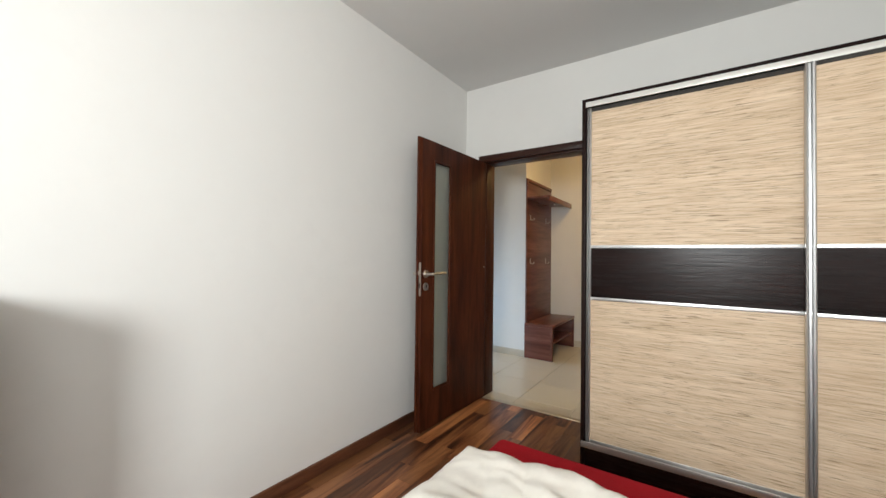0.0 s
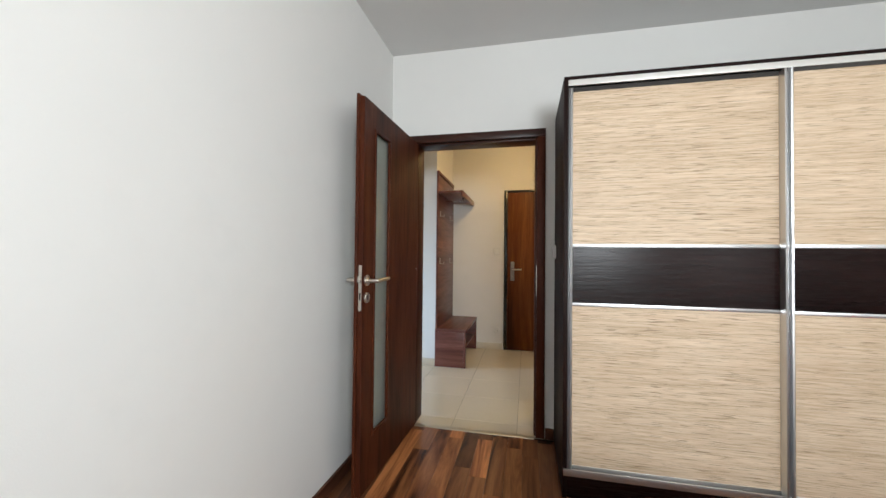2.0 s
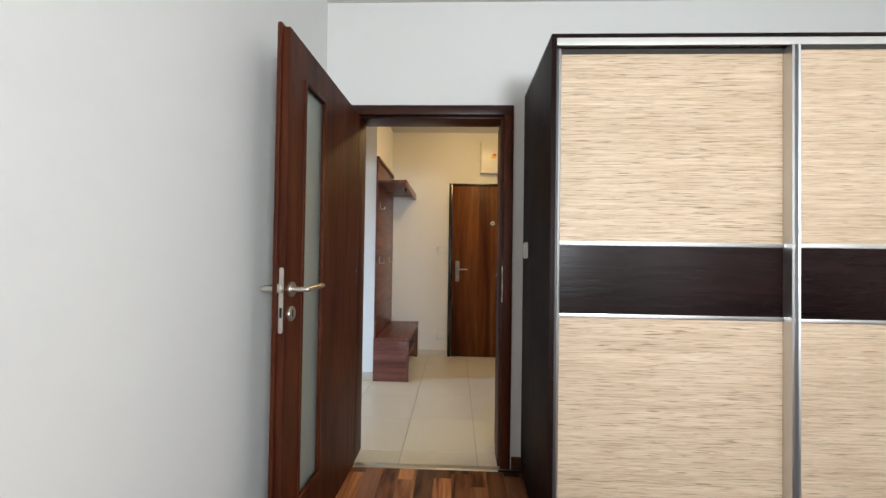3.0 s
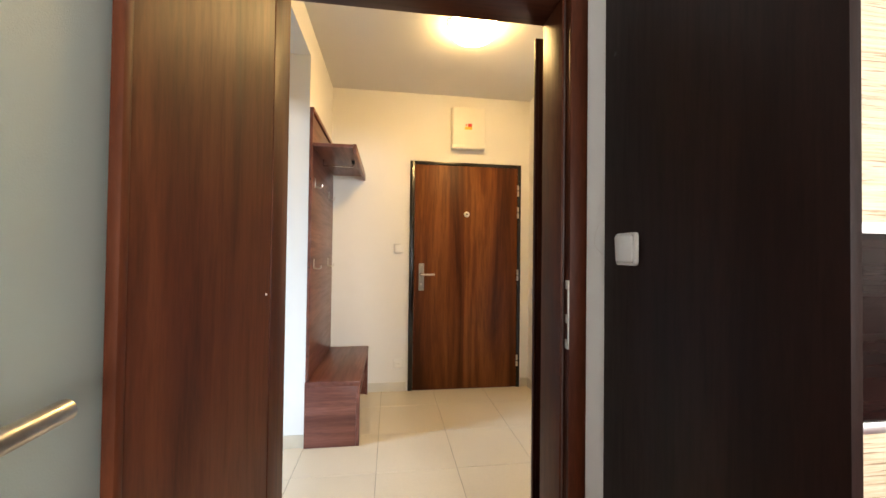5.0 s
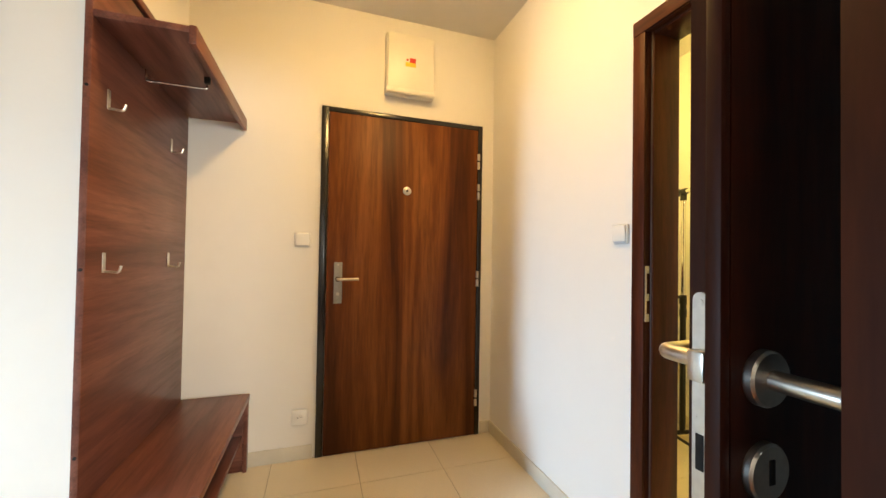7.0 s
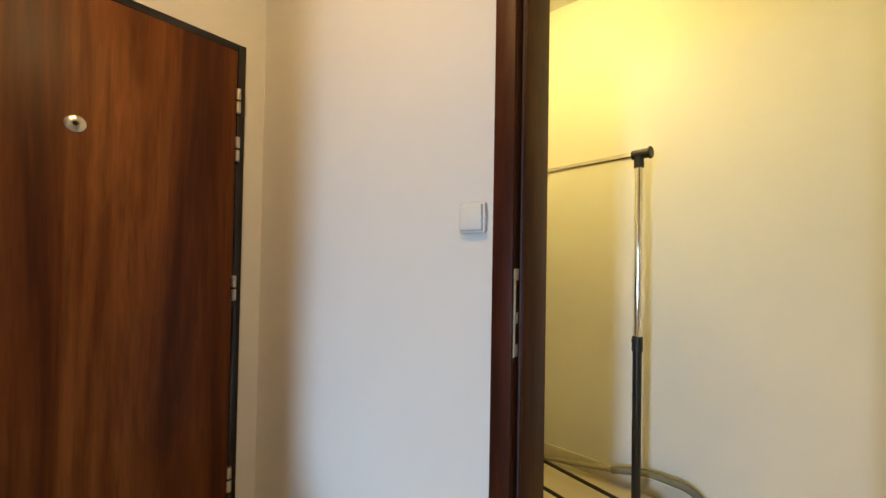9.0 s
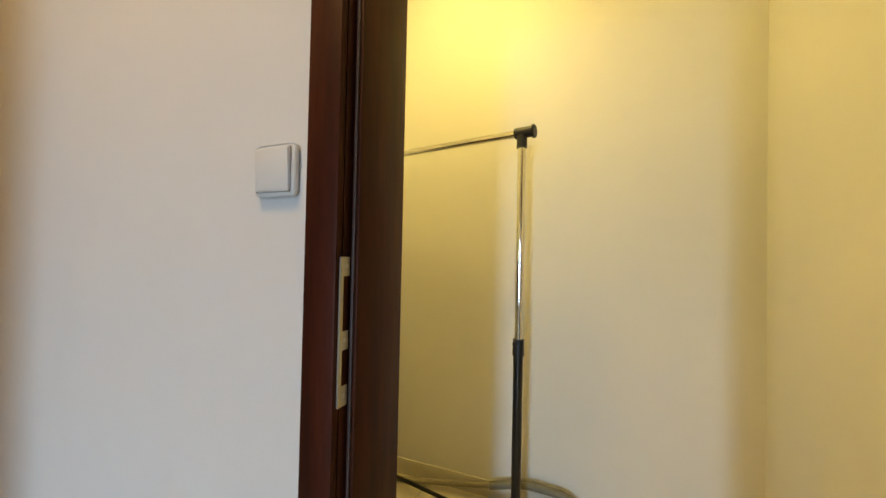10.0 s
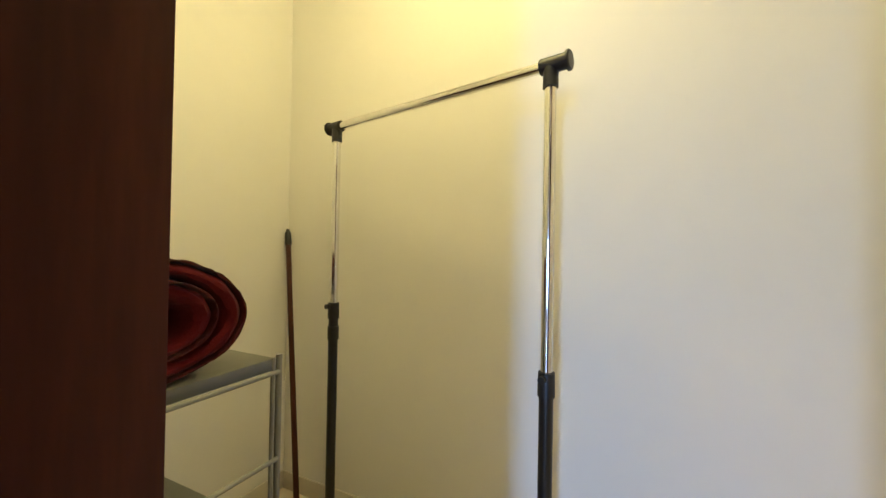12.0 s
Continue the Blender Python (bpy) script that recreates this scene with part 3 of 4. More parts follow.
pe = part("peephole", lathe(bmesh.new(), [(0, 0), (0.026, 0), (0.026, 0.003), (0.02, 0.007), (0.010, 0.008), (0.009, 0.005), (0, 0.005)], Matrix.Translation((1.186, HY1 - 0.018, 1.564)) @ Matrix.Rotation(radians(90), 4, "X")), STEEL, ent, "round pale peephole cover")
part("lens", tube(bmesh.new(), (1.186, HY1 - 0.0245, 1.564), (1.186, HY1 - 0.0235, 1.564), 0.007), DARK, pe)
for z in (1.79, 1.59, 1.02, 0.245):
    hg = part("hinge", tube(bmesh.new(), (1.663, HY1 - 0.024, z - 0.05), (1.663, HY1 - 0.024, z + 0.05), 0.009, seg=14), STEEL, ent, "nickel door hinge")
    part("hinge_cap", tube(bmesh.new(), (1.663, HY1 - 0.024, z - 0.004), (1.663, HY1 - 0.024, z + 0.004), 0.0102, seg=14), BLACKSTEEL, hg)


# ---- bedroom things ----
def wardrobe():
    x0, x1, yf, yb, top = 1.136, 3.05, -0.600, -0.004, 2.093
    t = thing("wardrobe", (x0, yf, 0), "large dark sliding wardrobe with woven-grass panels and aluminium profiles", "wardrobe")
    part("side_panel", boxes((x0, x0 + 0.020, yf, yb, 0.0, top - 0.0185), bevel=0.001), WENGE, t)
    part("side_panel", boxes((x1 - 0.020, x1, yf, yb, 0.0, top - 0.0185), bevel=0.001), WENGE, t)
    part("top_panel", boxes((x0, x1, yf, yb, top - 0.018, top), bevel=0.001), WENGE_X, t)
    part("back_panel", boxes((x0 + 0.02, x1 - 0.02, yb - 0.006, yb, 0.1, top - 0.0185)), WENGE, t)
    part("plinth", boxes((x0 + 0.0205, x1 - 0.0205, yf + 0.012, yf + 0.030, 0.0, 0.112)), WENGE_X, t)
    part("bottom_panel", boxes((x0 + 0.0205, x1 - 0.0205, yf + 0.031, yb - 0.007, 0.09, 0.112)), WENGE_X, t)
    part("top_track", boxes((x0 + 0.0205, x1 - 0.0205, yf - 0.004, yf + 0.002, 2.044, 2.0735), (x0 + 0.0205, x1 - 0.0205, yf + 0.002, yf + 0.09, 2.066, 2.0735), bevel=0.001), TRACK, t, "pale aluminium top track")
    part("bottom_track", boxes((x0 + 0.003, x1 - 0.003, yf - 0.006, yf - 0.001, 0.112, 0.146), (x0 + 0.0205, x1 - 0.0205, yf - 0.001, yf + 0.09, 0.1125, 0.120), (x0 + 0.0205, x1 - 0.0205, yf + 0.004, yf + 0.008, 0.120, 0.134),
                               (x0 + 0.0205, x1 - 0.0205, yf + 0.034, yf + 0.038, 0.120, 0.134), bevel=0.0008), ALU_X, t, "aluminium bottom track")
    for xa, xb, y, left in ((x0 + 0.0215, 2.110, yf + 0.038, 0.024), (2.074, x1 - 0.0215, yf + 0.008, 0.034)):
        d = part("sliding_door", boxes((xa + 0.02, xb - 0.02, y - 0.003, y + 0.006, 1.250, 2.026)), RAFFIA, t, "sliding door with woven-grass fields and a dark band")
        # dark strip put in for the shaded line below the top track
        part("top_shade", boxes((xa + 0.02, xb - 0.02, y - 0.004, y + 0.006, 2.0262, 2.048)), GAPSHADE, d, "dark strip standing for the shade under the top track")
        part("field", boxes((xa + 0.02, xb - 0.02, y - 0.003, y + 0.006, 0.135, 0.944)), RAFFIA, d)
        part("band", boxes((xa + 0.02, xb - 0.02, y - 0.003, y + 0.006, 0.956, 1.238)), WENGE_X, d, "dark wenge band")
        for z in (0.941, 1.237):
            part("rail", boxes((xa + 0.02, xb - 0.02, y - 0.007, y + 0.002, z, z + 0.017), bevel=0.001), ALU_X, d, "thin aluminium rail")
        for p, w in ((xa, left), (xb - 0.034, 0.034)):
            # grip section: two ribs and a groove, drawn once and pulled upright
            line = [(0, 0.010), (0, -0.018), (0.005, -0.022), (0.009, -0.018), (0.010, -0.003), (w - 0.013, -0.003), (w - 0.011, -0.019), (w - 0.005, -0.021), (w, -0.017), (w, 0.010)]
            bm = bmesh.new()
            rows = [[bm.verts.new((p + u, y + v, z)) for u, v in line] for z in (0.124, 2.0425)]
            n = len(line)
            for k in range(n):
                bm.faces.new((rows[0][k], rows[0][(k + 1) % n], rows[1][(k + 1) % n], rows[1][k]))
            bm.faces.new(rows[0][::-1])
            bm.faces.new(rows[1])
            part("profile", bm, ALU, d, "ribbed aluminium grip profile")
        part("bottom_rail", boxes((xa + 0.02, xb - 0.02, y - 0.007, y + 0.006, 0.124, 0.150), bevel=0.001), ALU_X, d)
    for y, z in ((-0.456, 1.775), (-0.054, 1.775)):
        part("screw_cap", tube(bmesh.new(), (x0 - 0.0015, y, z), (x0 + 0.001, y, z), 0.006, seg=14), BLACK, t)


wardrobe()


def switch_plate(name, m, label, kind="switch"):
    """Square surface plate with a rocker; local z points out of the wall, y up."""
    t = thing(name, m.translation, label, kind, "switches on the walls" if kind == "switch" else "")
    put = lambda bm: (bmesh.ops.transform(bm, matrix=m, verts=bm.verts), bm)[1]
    part("plate", put(boxes((-0.044, 0.044, -0.043, 0.043, 0.0, 0.014), bevel=0.010)), WHITEPL, t)
    if kind == "switch":
        bm = boxes((-0.0355, 0.0365, -0.035, 0.036, 0.0, 0.012), bevel=0.0058)
        for v in bm.verts:
            v.co.z += 0.0085 + v.co.y * 0.06
        part("rocker", put(bm), WHITEPL, t)
        part("gap", put(boxes((-0.0358, 0.0369, -0.0354, 0.0364, 0.0138, 0.0142))), SEAM, t)
    else:
        bm = lathe(bmesh.new(), [(0.021, 0.0), (0.021, 0.0152), (0.0195, 0.0152), (0.018, 0.0146), (0, 0.0146)], Matrix(), 28)
        part("insert", put(bm), WHITEPL, t)
        bm = bmesh.new()
        for dx in (-0.0095, 0.0095):
            tube(bm, (dx, 0, 0.0143), (dx, 0, 0.0150), 0.0028, seg=12)
        part("pin_hole", put(bm), DARK, t)
        part("earth_pin", put(tube(bmesh.new(), (0, 0.009, 0.0143), (0, 0.009, 0.022), 0.0024, seg=12)), STEEL, t)


# on the wardrobe's side, facing the door
switch_plate("light_switch", pose(1.136, -0.119, 1.219, 90, 0, -90), "white rocker light switch on the dark wardrobe side")


def bed():
    x0, x1, y0, y1 = 1.015, 3.10, -2.60, -1.405
    t = thing("bed", ((x0 + x1) / 2, (y0 + y1) / 2, 0), "double bed with red fitted sheet on a black frame", "bed")
    part("side_rail", boxes((x0, x1, y1 - 0.03, y1 + 0.004, 0.16, 0.34), bevel=0.006), WENGE_X, t)
    part("side_rail", boxes((x0, x1, y0, y0 + 0.03, 0.16, 0.34), bevel=0.006), WENGE_X, t)
    part("foot_rail", boxes((x0 - 0.004, x0 + 0.03, y0 + 0.031, y1 - 0.031, 0.16, 0.34), bevel=0.006), WENGE, t)
    part("headboard", boxes((x1 + 0.001, x1 + 0.05, y0, y1, 0.0, 0.95), bevel=0.01), WENGE, t)
    for x in (x0 + 0.01, x1 - 0.08):
        for y in (y0 + 0.01, y1 - 0.08):
            part("leg", boxes((x, x + 0.07, y, y + 0.07, 0, 0.158), bevel=0.005), WENGE, t)
    bm = box(bmesh.new(), x0 + 0.005, x1 - 0.002, y0 + 0.012, y1 - 0.004, 0.29, 0.452, bevel=0.03, seg=5)
    part("mattress", bm, RED, t, "mattress with a tight red fitted sheet")


bed()


def duvet():
    """A crumpled cover lying over the foot of the bed."""
    bm = bmesh.new()
    nx, ny = 90, 80
    x0, x1, y0, y1 = 1.016, 2.75, -2.56, -1.665
    top, low = [], []
    for i in range(nx + 1):
        a, b = [], []
        for j in range(ny + 1):
            u, v = i / nx, j / ny
            x = x0 + (x1 - x0) * u
            y = y0 + (y1 - y0 - 0.16 * u + 0.05 * math.sin(5 * u)) * v
            edge = min(u * 17, (1 - u) * 9, v * 8, (1 - v) * 6, 1.0)
            fold = (0.5 + 0.5 * math.sin(26 * (y + 0.35 * x) + 5 * noise.noise(Vector((x * 2.4, y * 2.4, 3.0))))) ** 3 * 0.016 * noise.noise(Vector((x * 4, y * 4, 6.0)))
            rise = math.sin(edge * math.pi / 2) ** 0.6 if edge > 0 else 0
            n = noise.noise(Vector((x * 3.2, y * 3.2, 1.3))) * 0.030 + abs(noise.noise(Vector((x * 6.5 + y * 3, y * 5 - x, 4.1)))) * 0.034 + abs(noise.noise(Vector((x * 13 + y * 9, y * 15, 7.7)))) * 0.008 + noise.noise(Vector((x * 34, y * 30, 2.7))) * 0.0028
            wob = 0.02 * noise.noise(Vector((x * 5, y * 5, 9.0)))
            a.append(bm.verts.new((x + wob, y + wob, 0.458 + rise * (0.118 + 1.1 * n + 1.6 * fold))))
            b.append(bm.verts.new((x + wob, y + wob, 0.455)))
        top.append(a)
        low.append(b)
    for i in range(nx):
        for j in range(ny):
            bm.faces.new((top[i][j], top[i + 1][j], top[i + 1][j + 1], top[i][j + 1]))
            bm.faces.new((low[i][j], low[i][j + 1], low[i + 1][j + 1], low[i + 1][j]))
    for i in range(nx):
        for j in (0, ny):
            bm.faces.new((top[i][j], top[i + 1][j], low[i + 1][j], low[i][j]))
    for j in range(ny):
        for i in (0, nx):
            bm.faces.new((top[i][j], top[i][j + 1], low[i][j + 1], low[i][j]))
    t = thing("duvet", (x0, y0, 0.455), "crumpled cream duvet lying on the red bed", "duvet")
    seam = [v.co.copy() for v in top[0]]
    part("cover", bm, DUVET, t)
    st = bmesh.new()
    for a, b in zip(seam, seam[1:]):
        for k in (0.25, 0.75):
            p = a.lerp(b, k)
            tube(st, p + Vector((0.012, 0, 0.040)), p + Vector((-0.005, 0, 0.006)), 0.0016, seg=6)
    part("edge_stitching", st, STITCH, t, "brown overcast stitching along the hem")


duvet()


def dresser():
    """Low unseen chest beside the window, added to cast the side wall's shadow."""
    x0, x1, y0, y1, top = 0.016, 0.43, -3.65, -2.718, 1.066
    t = thing("dresser", ((x0 + x1) / 2, (y0 + y1) / 2, 0), "unseen dark wenge chest of drawers, added to shade the side wall", "dresser")
    part("body", boxes((x0, x1 - 0.02, y0, y1, 0.0, top - 0.025), bevel=0.002), WENGE, t)
    part("top", boxes((x0, x1, y0 - 0.01, y1 + 0.01, top - 0.0245, top), bevel=0.003), WENGE, t)
    for k in range(4):
        z = 0.06 + k * 0.245
        d = part("drawer", boxes((x1 - 0.0195, x1, y0 + 0.006, y1 - 0.006, z, z + 0.24), bevel=0.002), WENGE, t)
        part("handle", boxes((x1, x1 + 0.02, -3.38, -3.23, z + 0.12, z + 0.13), bevel=0.003), ALU, d)


dresser()


# ---- hall things ----
def coat_rack():
    t = thing("coat_rack", (0.17, 1.82, 0), "plum-walnut hall stand with hat shelf, hooks and bench", "coat rack")
    part("back_panel", boxes((0.001, 0.020, 1.383, 2.252, 0.405, 2.066), bevel=0.001), RACKWOOD, t)
    part("groove", boxes((0.001, 0.012, 1.415, 2.225, 2.0665, 2.0835)), DARK, t, "dark groove under the top rail")
    for ya, yb in ((1.383, 1.4145), (2.2255, 2.252)):
        part("panel_end", boxes((0.001, 0.020, ya, yb, 2.0662, 2.0838)), RACKWOOD, t)
    part("top_rail", boxes((0.001, 0.026, 1.383, 2.252, 2.084, 2.113), bevel=0.002), RACKWOOD, t)
    part("hat_shelf", boxes((0.0205, 0.266, 1.384, 2.268, 1.868, 1.890), bevel=0.001), RACKWOOD, t)
    part("shelf_fascia", boxes((0.2665, 0.288, 1.382, 2.270, 1.832, 1.893), bevel=0.002), RACKWOOD, t)
    r = part("hanging_rail", sweep(bmesh.new(), bent([(0.03, 1.72, 1.868), (0.03, 1.72, 1.822), (0.235, 1.72, 1.822), (0.235, 1.72, 1.868)], 0.006), 0.004, 10), CHROME, t, "slim chrome pull-out rail")
    part("rail_bracket", boxes((0.226, 0.246, 1.712, 1.728, 1.842, 1.868), bevel=0.002), BLACK, r)
    for y in (1.482, 2.026):
        for z in (1.652, 1.127):
            h = part("hook", boxes((0.0205, 0.0235, y - 0.009, y + 0.009, z - 0.030, z + 0.034), bevel=0.001), STEEL, t, "small nickel coat hook")
            part("prong", sweep(bmesh.new(), bent([(0.022, y, z - 0.026), (0.062, y, z - 0.030), (0.068, y, z - 0.008)], 0.008), 0.0042, 10), STEEL, h)
    for z in (1.66, 1.11, 0.56):
        part("screw_cap", tube(bmesh.new(), (0.011, 1.3835, z), (0.011, 1.3815, z), 0.005, seg=12), DARK, t)
    part("bench_top", boxes((0.001, 0.336, 1.364, 2.268, 0.372, 0.404), bevel=0.003), RACKWOOD, t)
    part("bench_side", boxes((0.001, 0.312, 1.368, 1.388, 0.0, 0.3715), bevel=0.001), RACKWOOD_X, t)
    part("bench_side", boxes((0.001, 0.312, 2.242, 2.262, 0.0, 0.3715), bevel=0.001), RACKWOOD_X, t)
    part("bench_post", boxes((0.3125, 0.333, 1.366, 1.402, 0.0, 0.3715), bevel=0.002), RACKWOOD, t)
    part("bench_post", boxes((0.3125, 0.333, 2.228, 2.264, 0.0, 0.3715), bevel=0.002), RACKWOOD, t)
    part("bench_shelf", boxes((0.010, 0.305, 1.3885, 2.2415, 0.170, 0.190), bevel=0.001), RACKWOOD, t)
    part("bench_back", boxes((0.001, 0.009, 1.3885, 2.2415, 0.05, 0.3715)), RACKWOOD, t)


coat_rack()


def fuse_box():
    y = HY1
    t = thing("fuse_box", (1.187, y, 2.145), "white enamelled fuse box with a small sticker", "fuse box")
    part("body", boxes((1.036, 1.338, y - 0.052, y, 2.147, 2.515), bevel=0.006), BOXWHITE, t)
    c = part("cover", boxes((1.042, 1.333, y - 0.074, y - 0.0525, 2.152, 2.510), bevel=0.010), BOXWHITE, t)
    part("lower_lip", boxes((1.036, 1.339, y - 0.078, y - 0.0745, 2.146, 2.175), bevel=0.002), BOXWHITE, t)
    part("sticker", boxes((1.176, 1.214, y - 0.0752, y - 0.0742, 2.338, 2.366)), LABELRED, c, "red sticker")
    part("sticker", boxes((1.150, 1.175, y - 0.0752, y - 0.0742, 2.338, 2.366)), LABELWHT, c, "pale sticker with a red mark")
    part("sticker", boxes((1.156, 1.168, y - 0.0758, y - 0.0752, 2.346, 2.358)), LABELRED, c)
    part("sticker", boxes((1.150, 1.214, y - 0.0752, y - 0.0742, 2.312, 2.3375)), LABELYEL, c, "yellow sticker")


fuse_box()
switch_plate("light_switch", pose(0.586, HY1, 1.247, 90, 0, 0), "white double light switch beside the entrance door")
switch_plate("light_switch", pose(HX, 1.149, 1.262, 90, 0, -90) @ Matrix.Scale(0.88, 4), "white rocker light switch beside the closet door")
switch_plate("wall_socket", pose(0.590, HY1, 0.240, 90, 0, 0), "white wall socket low beside the entrance door", "socket")


def ceiling_lamp(x, y, glow, label):
    t = thing("ceiling_lamp", (x, y, H), label, "ceiling lamp", "ceiling lamps")
    part("base_plate", tube(bmesh.new(), (x, y, H - 0.012), (x, y, H - 0.0005), 0.145, seg=48), WHITEPL, t)
    part("rim", lathe(bmesh.new(), [(0.146, -0.001), (0.161, -0.001), (0.162, -0.010), (0.156, -0.013), (0.146, -0.012), (0.146, -0.001)], Matrix.Translation((x, y, H)), 48), WHITEPL, t, "pale lamp rim")
    prof = [(0.150, -0.013), (0.154, -0.030), (0.148, -0.048), (0.128, -0.068), (0.092, -0.083), (0.048, -0.092), (0, -0.095)]
    part("glass_shade", lathe(bmesh.new(), prof, Matrix.Translation((x, y, H)), 48), glow, t, "glowing glass bowl")
    for k in range(3):
        a = radians(195 + 120 * k)
        c, s = math.cos(a), math.sin(a)
        part("clip", sweep(bmesh.new(), bent([(x + 0.14 * c, y + 0.14 * s, H - 0.008), (x + 0.176 * c, y + 0.176 * s, H - 0.012), (x + 0.172 * c, y + 0.172 * s, H - 0.040), (x + 0.146 * c, y + 0.146 * s, H - 0.056)], 0.008), 0.005, 10), STEEL, t, "small brass-coloured clip")


ceiling_lamp(1.005, 1.235, LAMPGLOW, "round glass ceiling lamp glowing warm in the hall")
ceiling_lamp(2.46, 1.30, CLOSETGLOW, "round glass ceiling lamp glowing yellow in the closet")


# ---- closet things ----
def garment_rack():
    ax, ay, bx, by = 2.777, 1.000, 2.942, 1.831   # right and left upright
    u = Vector((bx - ax, by - ay, 0)).normalized()
    n = Vector((u.y, -u.x, 0))
    t = thing("garment_rack", ((ax + bx) / 2, (ay + by) / 2, 0), "empty chrome and black telescopic garment rack", "garment rack")
    zr = 1.613
    p, q = Vector((ax, ay, 0)), Vector((bx, by, 0))
    up = Vector((0, 0, 1))
    part("top_rail", tube(bmesh.new(), p - u * 0.02 + up * zr, q + u * 0.02 + up * zr, 0.0145, seg=24), CHROME, t, "chrome hanging rail")
    for o, s, zc in ((p, -1, 0.835), (q, 1, 0.930)):
        bm = tube(bmesh.new(), o - u * s * 0.026 + up * zr, o + u * s * 0.042 + up * zr, 0.0205, seg=24)
        tube(bm, o + up * (zr - 0.058), o + up * zr, 0.0195, 0.0190, seg=24)
        j = part("tee_joint", bm, BLACK, t, "black plastic tee joint")
        bm = lathe(bmesh.new(), [(0, 0), (0.0255, 0), (0.0255, 0.006), (0.022, 0.009), (0, 0.010)], Matrix.Translation(o + u * s * 0.042 + up * zr) @ (u * s).to_track_quat("Z", "Y").to_matrix().to_4x4(), 24)
        part("end_cap", bm, BLACK, j)
        part("chrome_upright", tube(bmesh.new(), o + up * zc, o + up * (zr - 0.05), 0.0150, seg=24), CHROME, t, "chrome upright tube")
        cl = part("clamp", tube(bmesh.new(), o + up * (zc - 0.055), o + up * (zc + 0.005), 0.0220, 0.0205, seg=20), BLACK, t, "black plastic height clamp")
        bm = bmesh.new()
        tube(bm, o + up * (zc - 0.008) - n * 0.010, o + up * (zc - 0.008) - n * 0.036, 0.0095, seg=14)
        part("clamp_lever", bm, BLACK, cl)
        part("black_upright", tube(bmesh.new(), o + up * 0.06, o + up * (zc - 0.05), 0.0178, seg=24), BLACKTUBE, t, "black lower tube")
        if s > 0:
            part("collar", tube(bmesh.new(), o + up * (zc - 0.135), o + up * (zc - 0.085), 0.0212, seg=20), BLACK, t)
        f = part("foot", tube(bmesh.new(), o - n * 0.20 + up * 0.045, o + n * 0.13 + up * 0.045, 0.014, seg=18), BLACKTUBE, t, "black cross foot")
        for e in (-0.20, 0.13):
            part("foot_cap", tube(bmesh.new(), o + n * (e - 0.028) + up * 0.040, o + n * (e + 0.028) + up * 0.040, 0.027, 0.030, seg=20), BLACK, f)
            part("caster", tube(bmesh.new(), o + n * e - u * 0.009 + up * 0.016, o + n * e + u * 0.009 + up * 0.016, 0.016, seg=18), BLACK, f)
    for e in (-0.10, 0.10):
        part("lower_rail", tube(bmesh.new(), p + n * e + up * 0.055, q + n * e + up * 0.055, 0.009, seg=14), BLACKTUBE, t, "black lower rail")


garment_rack()


def broom():
    t = thing("broom_stick", (3.005, 2.10, 0), "red-brown wooden broom stick leaning in the corner", "broom stick")
    a, b = Vector((3.008, 2.066, 0.004)), Vector((3.103, 2.258, 1.215))
    d = (b - a).normalized()
    part("stick", tube(bmesh.new(), a, b, 0.0125, 0.0115, seg=16), BROOMWOOD, t, "red-brown wooden stick")
    c = part("hanging_cap", lathe(bmesh.new(), [(0, -0.058), (0.0135, -0.058), (0.0155, -0.050), (0.0140, -0.030), (0.0135, 0.0), (0.0085, 0.008), (0.007, 0.018), (0, 0.019)], Matrix.Translation(b) @ d.to_track_quat("Z", "Y").to_matrix().to_4x4(), 18), BLACK, t, "black plastic cap")


broom()


def shelf_unit():
    x0, x1, y0, y1 = KX0 + 0.02, 2.352, 1.436, 2.250
    t = thing("shelf_unit", ((x0 + x1) / 2, (y0 + y1) / 2, 0), "grey metal shelf unit with tubular posts", "shelf")
    for z in (0.925, 0.60, 0.12):
        bm = boxes((x0 + 0.014, x1 - 0.014, y0 + 0.004, y1 - 0.004, z - 0.024, z), bevel=0.004)
        part("shelf", bm, SHELFGREY, t, "grey painted metal shelf board")
    for x in (x0 + 0.006, x1 - 0.006):
        for y in (y0 + 0.006, y1 - 0.006):
            part("post", tube(bmesh.new(), (x, y, 0), (x, y, 0.930), 0.0062, seg=16), TUBEGREY, t)
            part("post", tube(bmesh.new(), (x - 0.015, y, 0), (x - 0.014, y, 0.926), 0.0042, seg=14), TUBEGREY, t)
    for y in (y0 + 0.002, y1 - 0.002):
        for z in (0.897, 0.728, 0.575, 0.09):
            part("cross_rail", tube(bmesh.new(), (x0 + 0.006, y, z), (x1 - 0.010, y, z), 0.0047, seg=14), TUBEGREY, t)


shelf_unit()


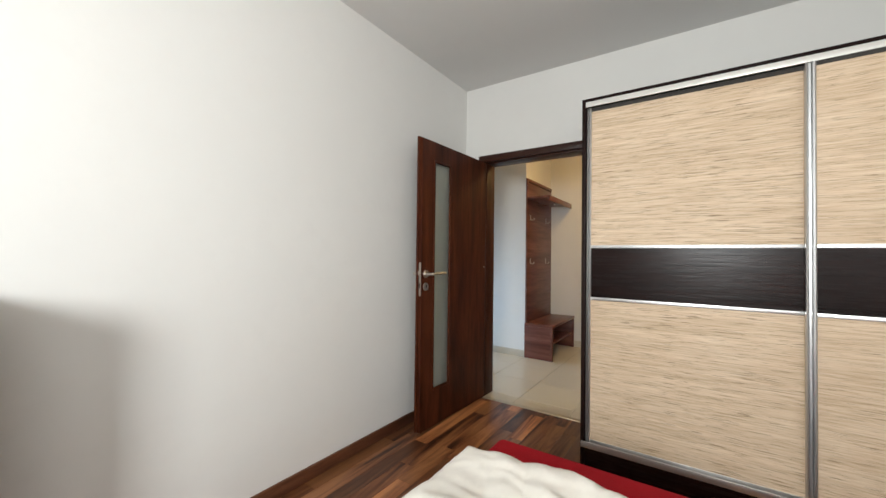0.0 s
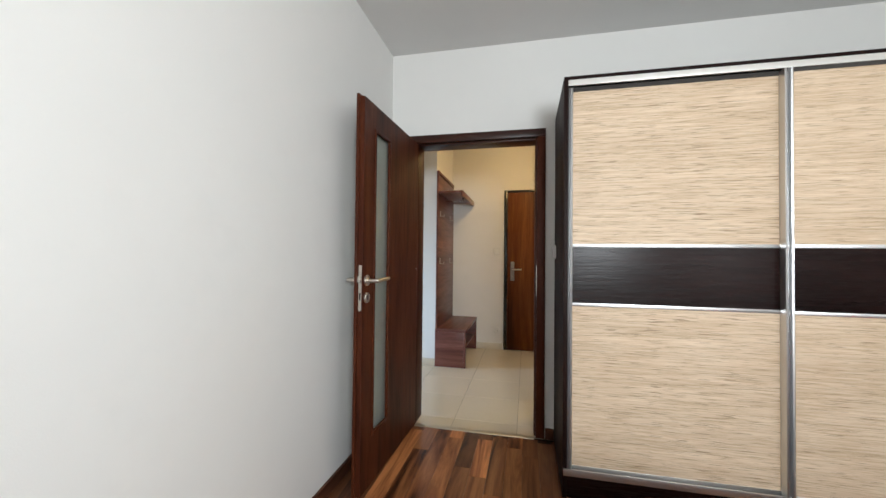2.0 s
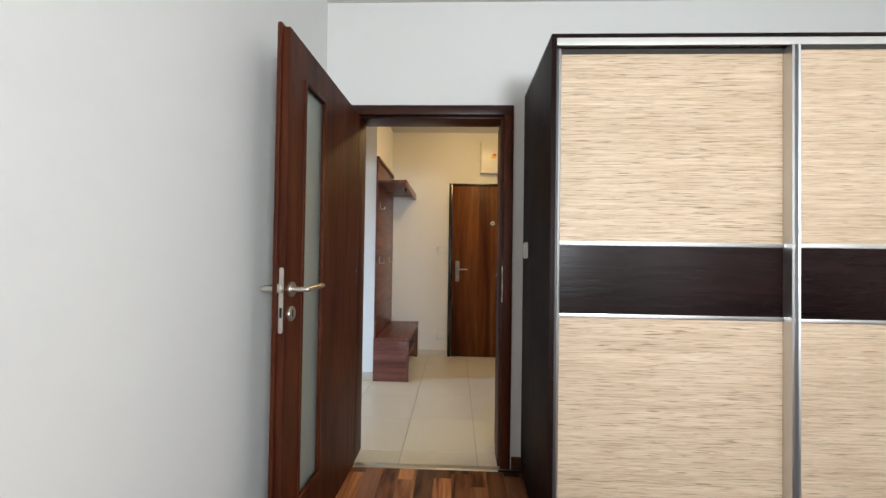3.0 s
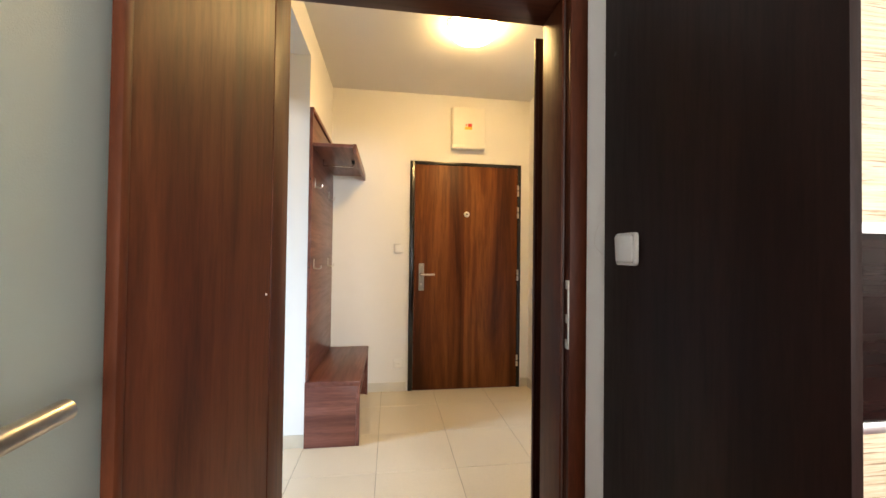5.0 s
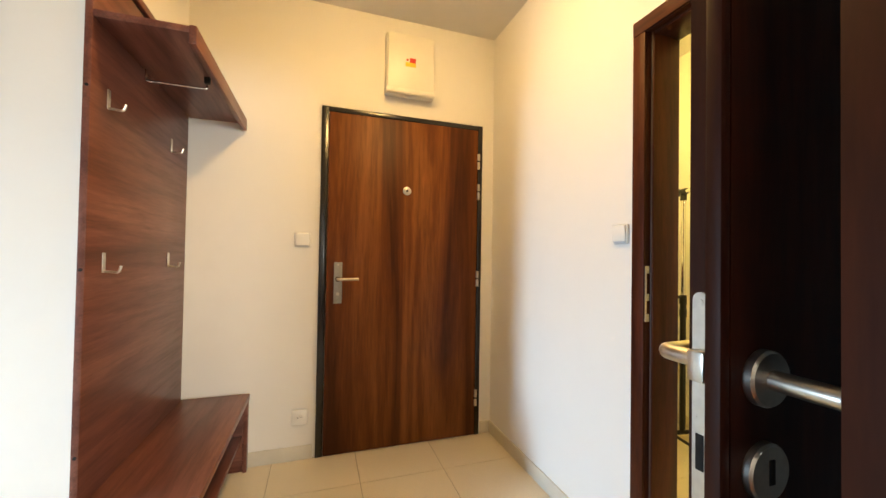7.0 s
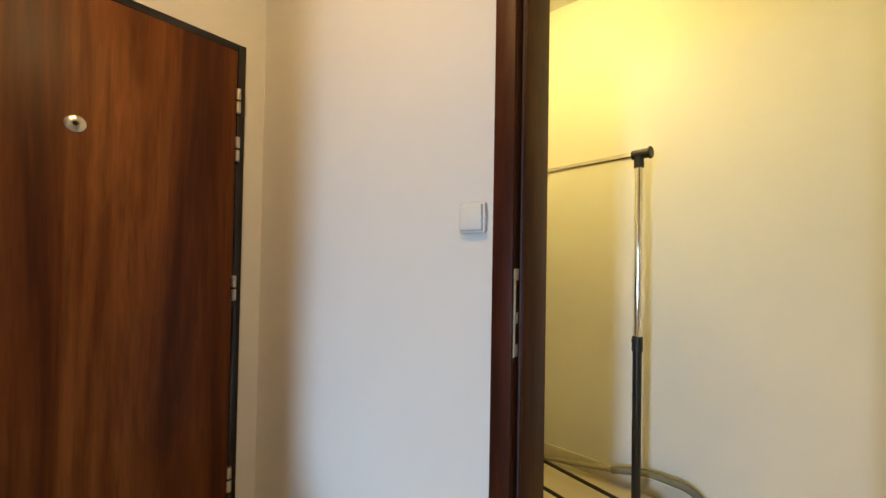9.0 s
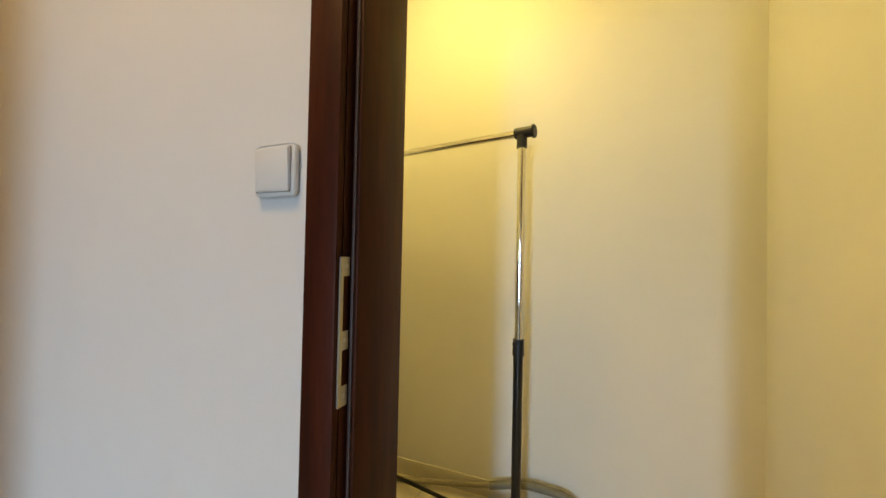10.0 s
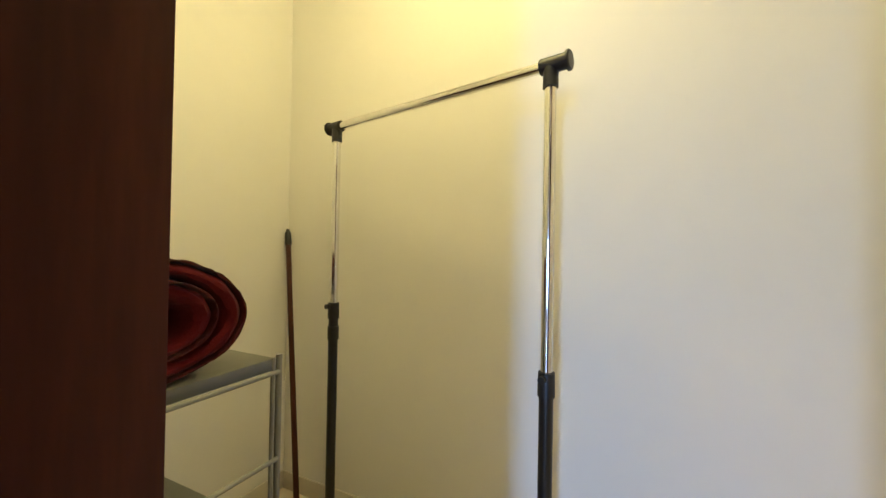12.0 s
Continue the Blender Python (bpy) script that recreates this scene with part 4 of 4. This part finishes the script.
def rolled_rug():
    """A thick shaggy rug rolled up, its coil open at the end; the axis runs along y."""
    cx, cz, y0, y1 = 2.126, 1.018, 1.452, 2.20
    turns, n, m = 1.72, 140, 18
    t = thing("rolled_rug", (cx, (y0 + y1) / 2, 0.9265), "dark red thick-pile rug rolled up on the shelf", "rug")

    def layer(name, near, far, material, label):
        """A sheet of the coil from near to far across its thickness, rounded over at both ends."""
        rings = []
        for i in range(n + 1):
            f = i / n
            a = radians(-97) + f * turns * 2 * math.pi
            r = 0.030 + 0.0345 * f * turns
            end = min(1.0, (1 - f) * 14 + 0.12)
            mid, half = r + (near + far) / 2, (far - near) / 2 * end
            ring = []
            for j in range(m + 1):
                y = y0 + (y1 - y0) * (0.5 - 0.5 * math.cos(math.pi * j / m))
                plump = min(1.0, (min(y - y0, y1 - y) + 0.0006) / 0.022)
                plump = math.sqrt(1 - (1 - plump) ** 2)
                for o in (-1, 1):
                    q = mid + o * half * plump
                    p = Vector((cx + q * 1.50 * math.cos(a), y, cz + q * 0.93 * math.sin(a)))
                    tuft = noise.noise(p * 38) * 0.0035 + noise.noise(p * 95) * 0.0022
                    p += Vector((math.cos(a), 0, math.sin(a))) * tuft * o + Vector((0, noise.noise(Vector((p.x * 14, p.z * 14, 2.2))) * 0.012 + tuft, 0))
                    ring.append(p)
            rings.append(ring)
        low = min(p.z for ring in rings for p in ring)
        bm = bmesh.new()
        vs = [[bm.verts.new(p) for p in ring] for ring in rings]
        loop = [2 * j for j in range(m + 1)] + [2 * j + 1 for j in range(m, -1, -1)]
        for p, q in zip(vs, vs[1:]):
            for u, v in zip(loop, loop[1:] + loop[:1]):
                bm.faces.new((p[u], p[v], q[v], q[u]))
        for p in (vs[0], vs[-1]):
            for j in range(m):
                bm.faces.new((p[2 * j], p[2 * j + 2], p[2 * j + 3], p[2 * j + 1]))
        return bm, low, name, material, label

    made = [layer("shaggy_face", 0.000, 0.025, RUG, "deep red shaggy pile"), layer("backing", 0.0235, 0.031, RUGBACK, "dark red rug backing")]
    lift = 0.9262 - min(row[1] for row in made)
    for bm, _, name, material, label in made:
        bmesh.ops.translate(bm, vec=(0, 0, lift), verts=bm.verts)
        part(name, bm, material, t, label)


rolled_rug()


def vacuum_hose():
    t = thing("vacuum_hose", (3.06, 1.2, 0), "grey-beige plastic hose lying along the closet wall", "hose")
    part("hose", sweep(bmesh.new(), bent([(3.02, 1.80, 0.016), (3.07, 1.55, 0.020), (3.085, 1.17, 0.085)], 0.1), 0.0135, 14), HOSE, t)
    part("sleeve", sweep(bmesh.new(), bent([(3.085, 1.18, 0.083), (3.095, 1.02, 0.125), (3.09, 0.82, 0.118), (3.085, 0.76, 0.02)], 0.06, 8), 0.0185, 14), HOSEDARK, t, "darker grey hose sleeve")


vacuum_hose()

# ---- floor pieces ----
TW = 0.45


def tiles():
    shapes = {}
    for i in range(-9, 8):
        for k in range(-1, 6):
            x0, y0 = max(i * TW, CX), max(0.16 + k * TW, 0.013)
            x1, y1 = min((i + 1) * TW, KX1), min(0.16 + (k + 1) * TW, HY1)
            if x1 - x0 < 0.02 or y1 - y0 < 0.02 or (x0 < -0.01 and y0 > 1.45):
                continue
            if x0 < -0.01:
                y1 = min(y1, 1.39)
            key = (round(x1 - x0, 4), round(y1 - y0, 4))
            if key not in shapes:
                w, d = key
                shapes[key] = mesh_of("tile", box(bmesh.new(), 0.0015, w - 0.0015, 0.0015, d - 0.0015, -0.012, 0.0, bevel=0.0012, seg=1), TILE)
            ob = new("tile", shapes[key])
            ob.location = (x0, y0, 0)
            ob.parent = floor_hall


tiles()


def planks():
    w = 0.094
    rng = random.Random(11)
    lengths = (0.42, 0.60, 0.84)
    shapes = [mesh_of("plank", box(bmesh.new(), 0.0004, w - 0.0004, 0.0004, l - 0.0004, -0.008, 0.0, bevel=0.0007, seg=1), PLANK) for l in lengths]
    rest = bmesh.new()
    for i in range(int(BX / w) + 1):
        y = -0.031 - rng.random() * 0.3
        x = i * w
        if x + w > BX:
            break
        box(rest, x + 0.0004, x + w - 0.0004, y + 0.0004, -0.0314, -0.008, 0.0)
        while y > BY:
            k = rng.randrange(3)
            l = lengths[k]
            if x < 1.2 and y - l > -2.6:
                ob = new("plank", shapes[k])
                ob.location = (x, y - l, 0)
                ob.parent = floor_bed
            else:
                box(rest, x + 0.0004, x + w - 0.0004, max(y - l, BY) + 0.0004, y - 0.0004, -0.008, 0.0)
            y -= l
    ob = part("planks", rest, PLANK, floor_bed)
    tagged(ob, kind="stuff")


planks()
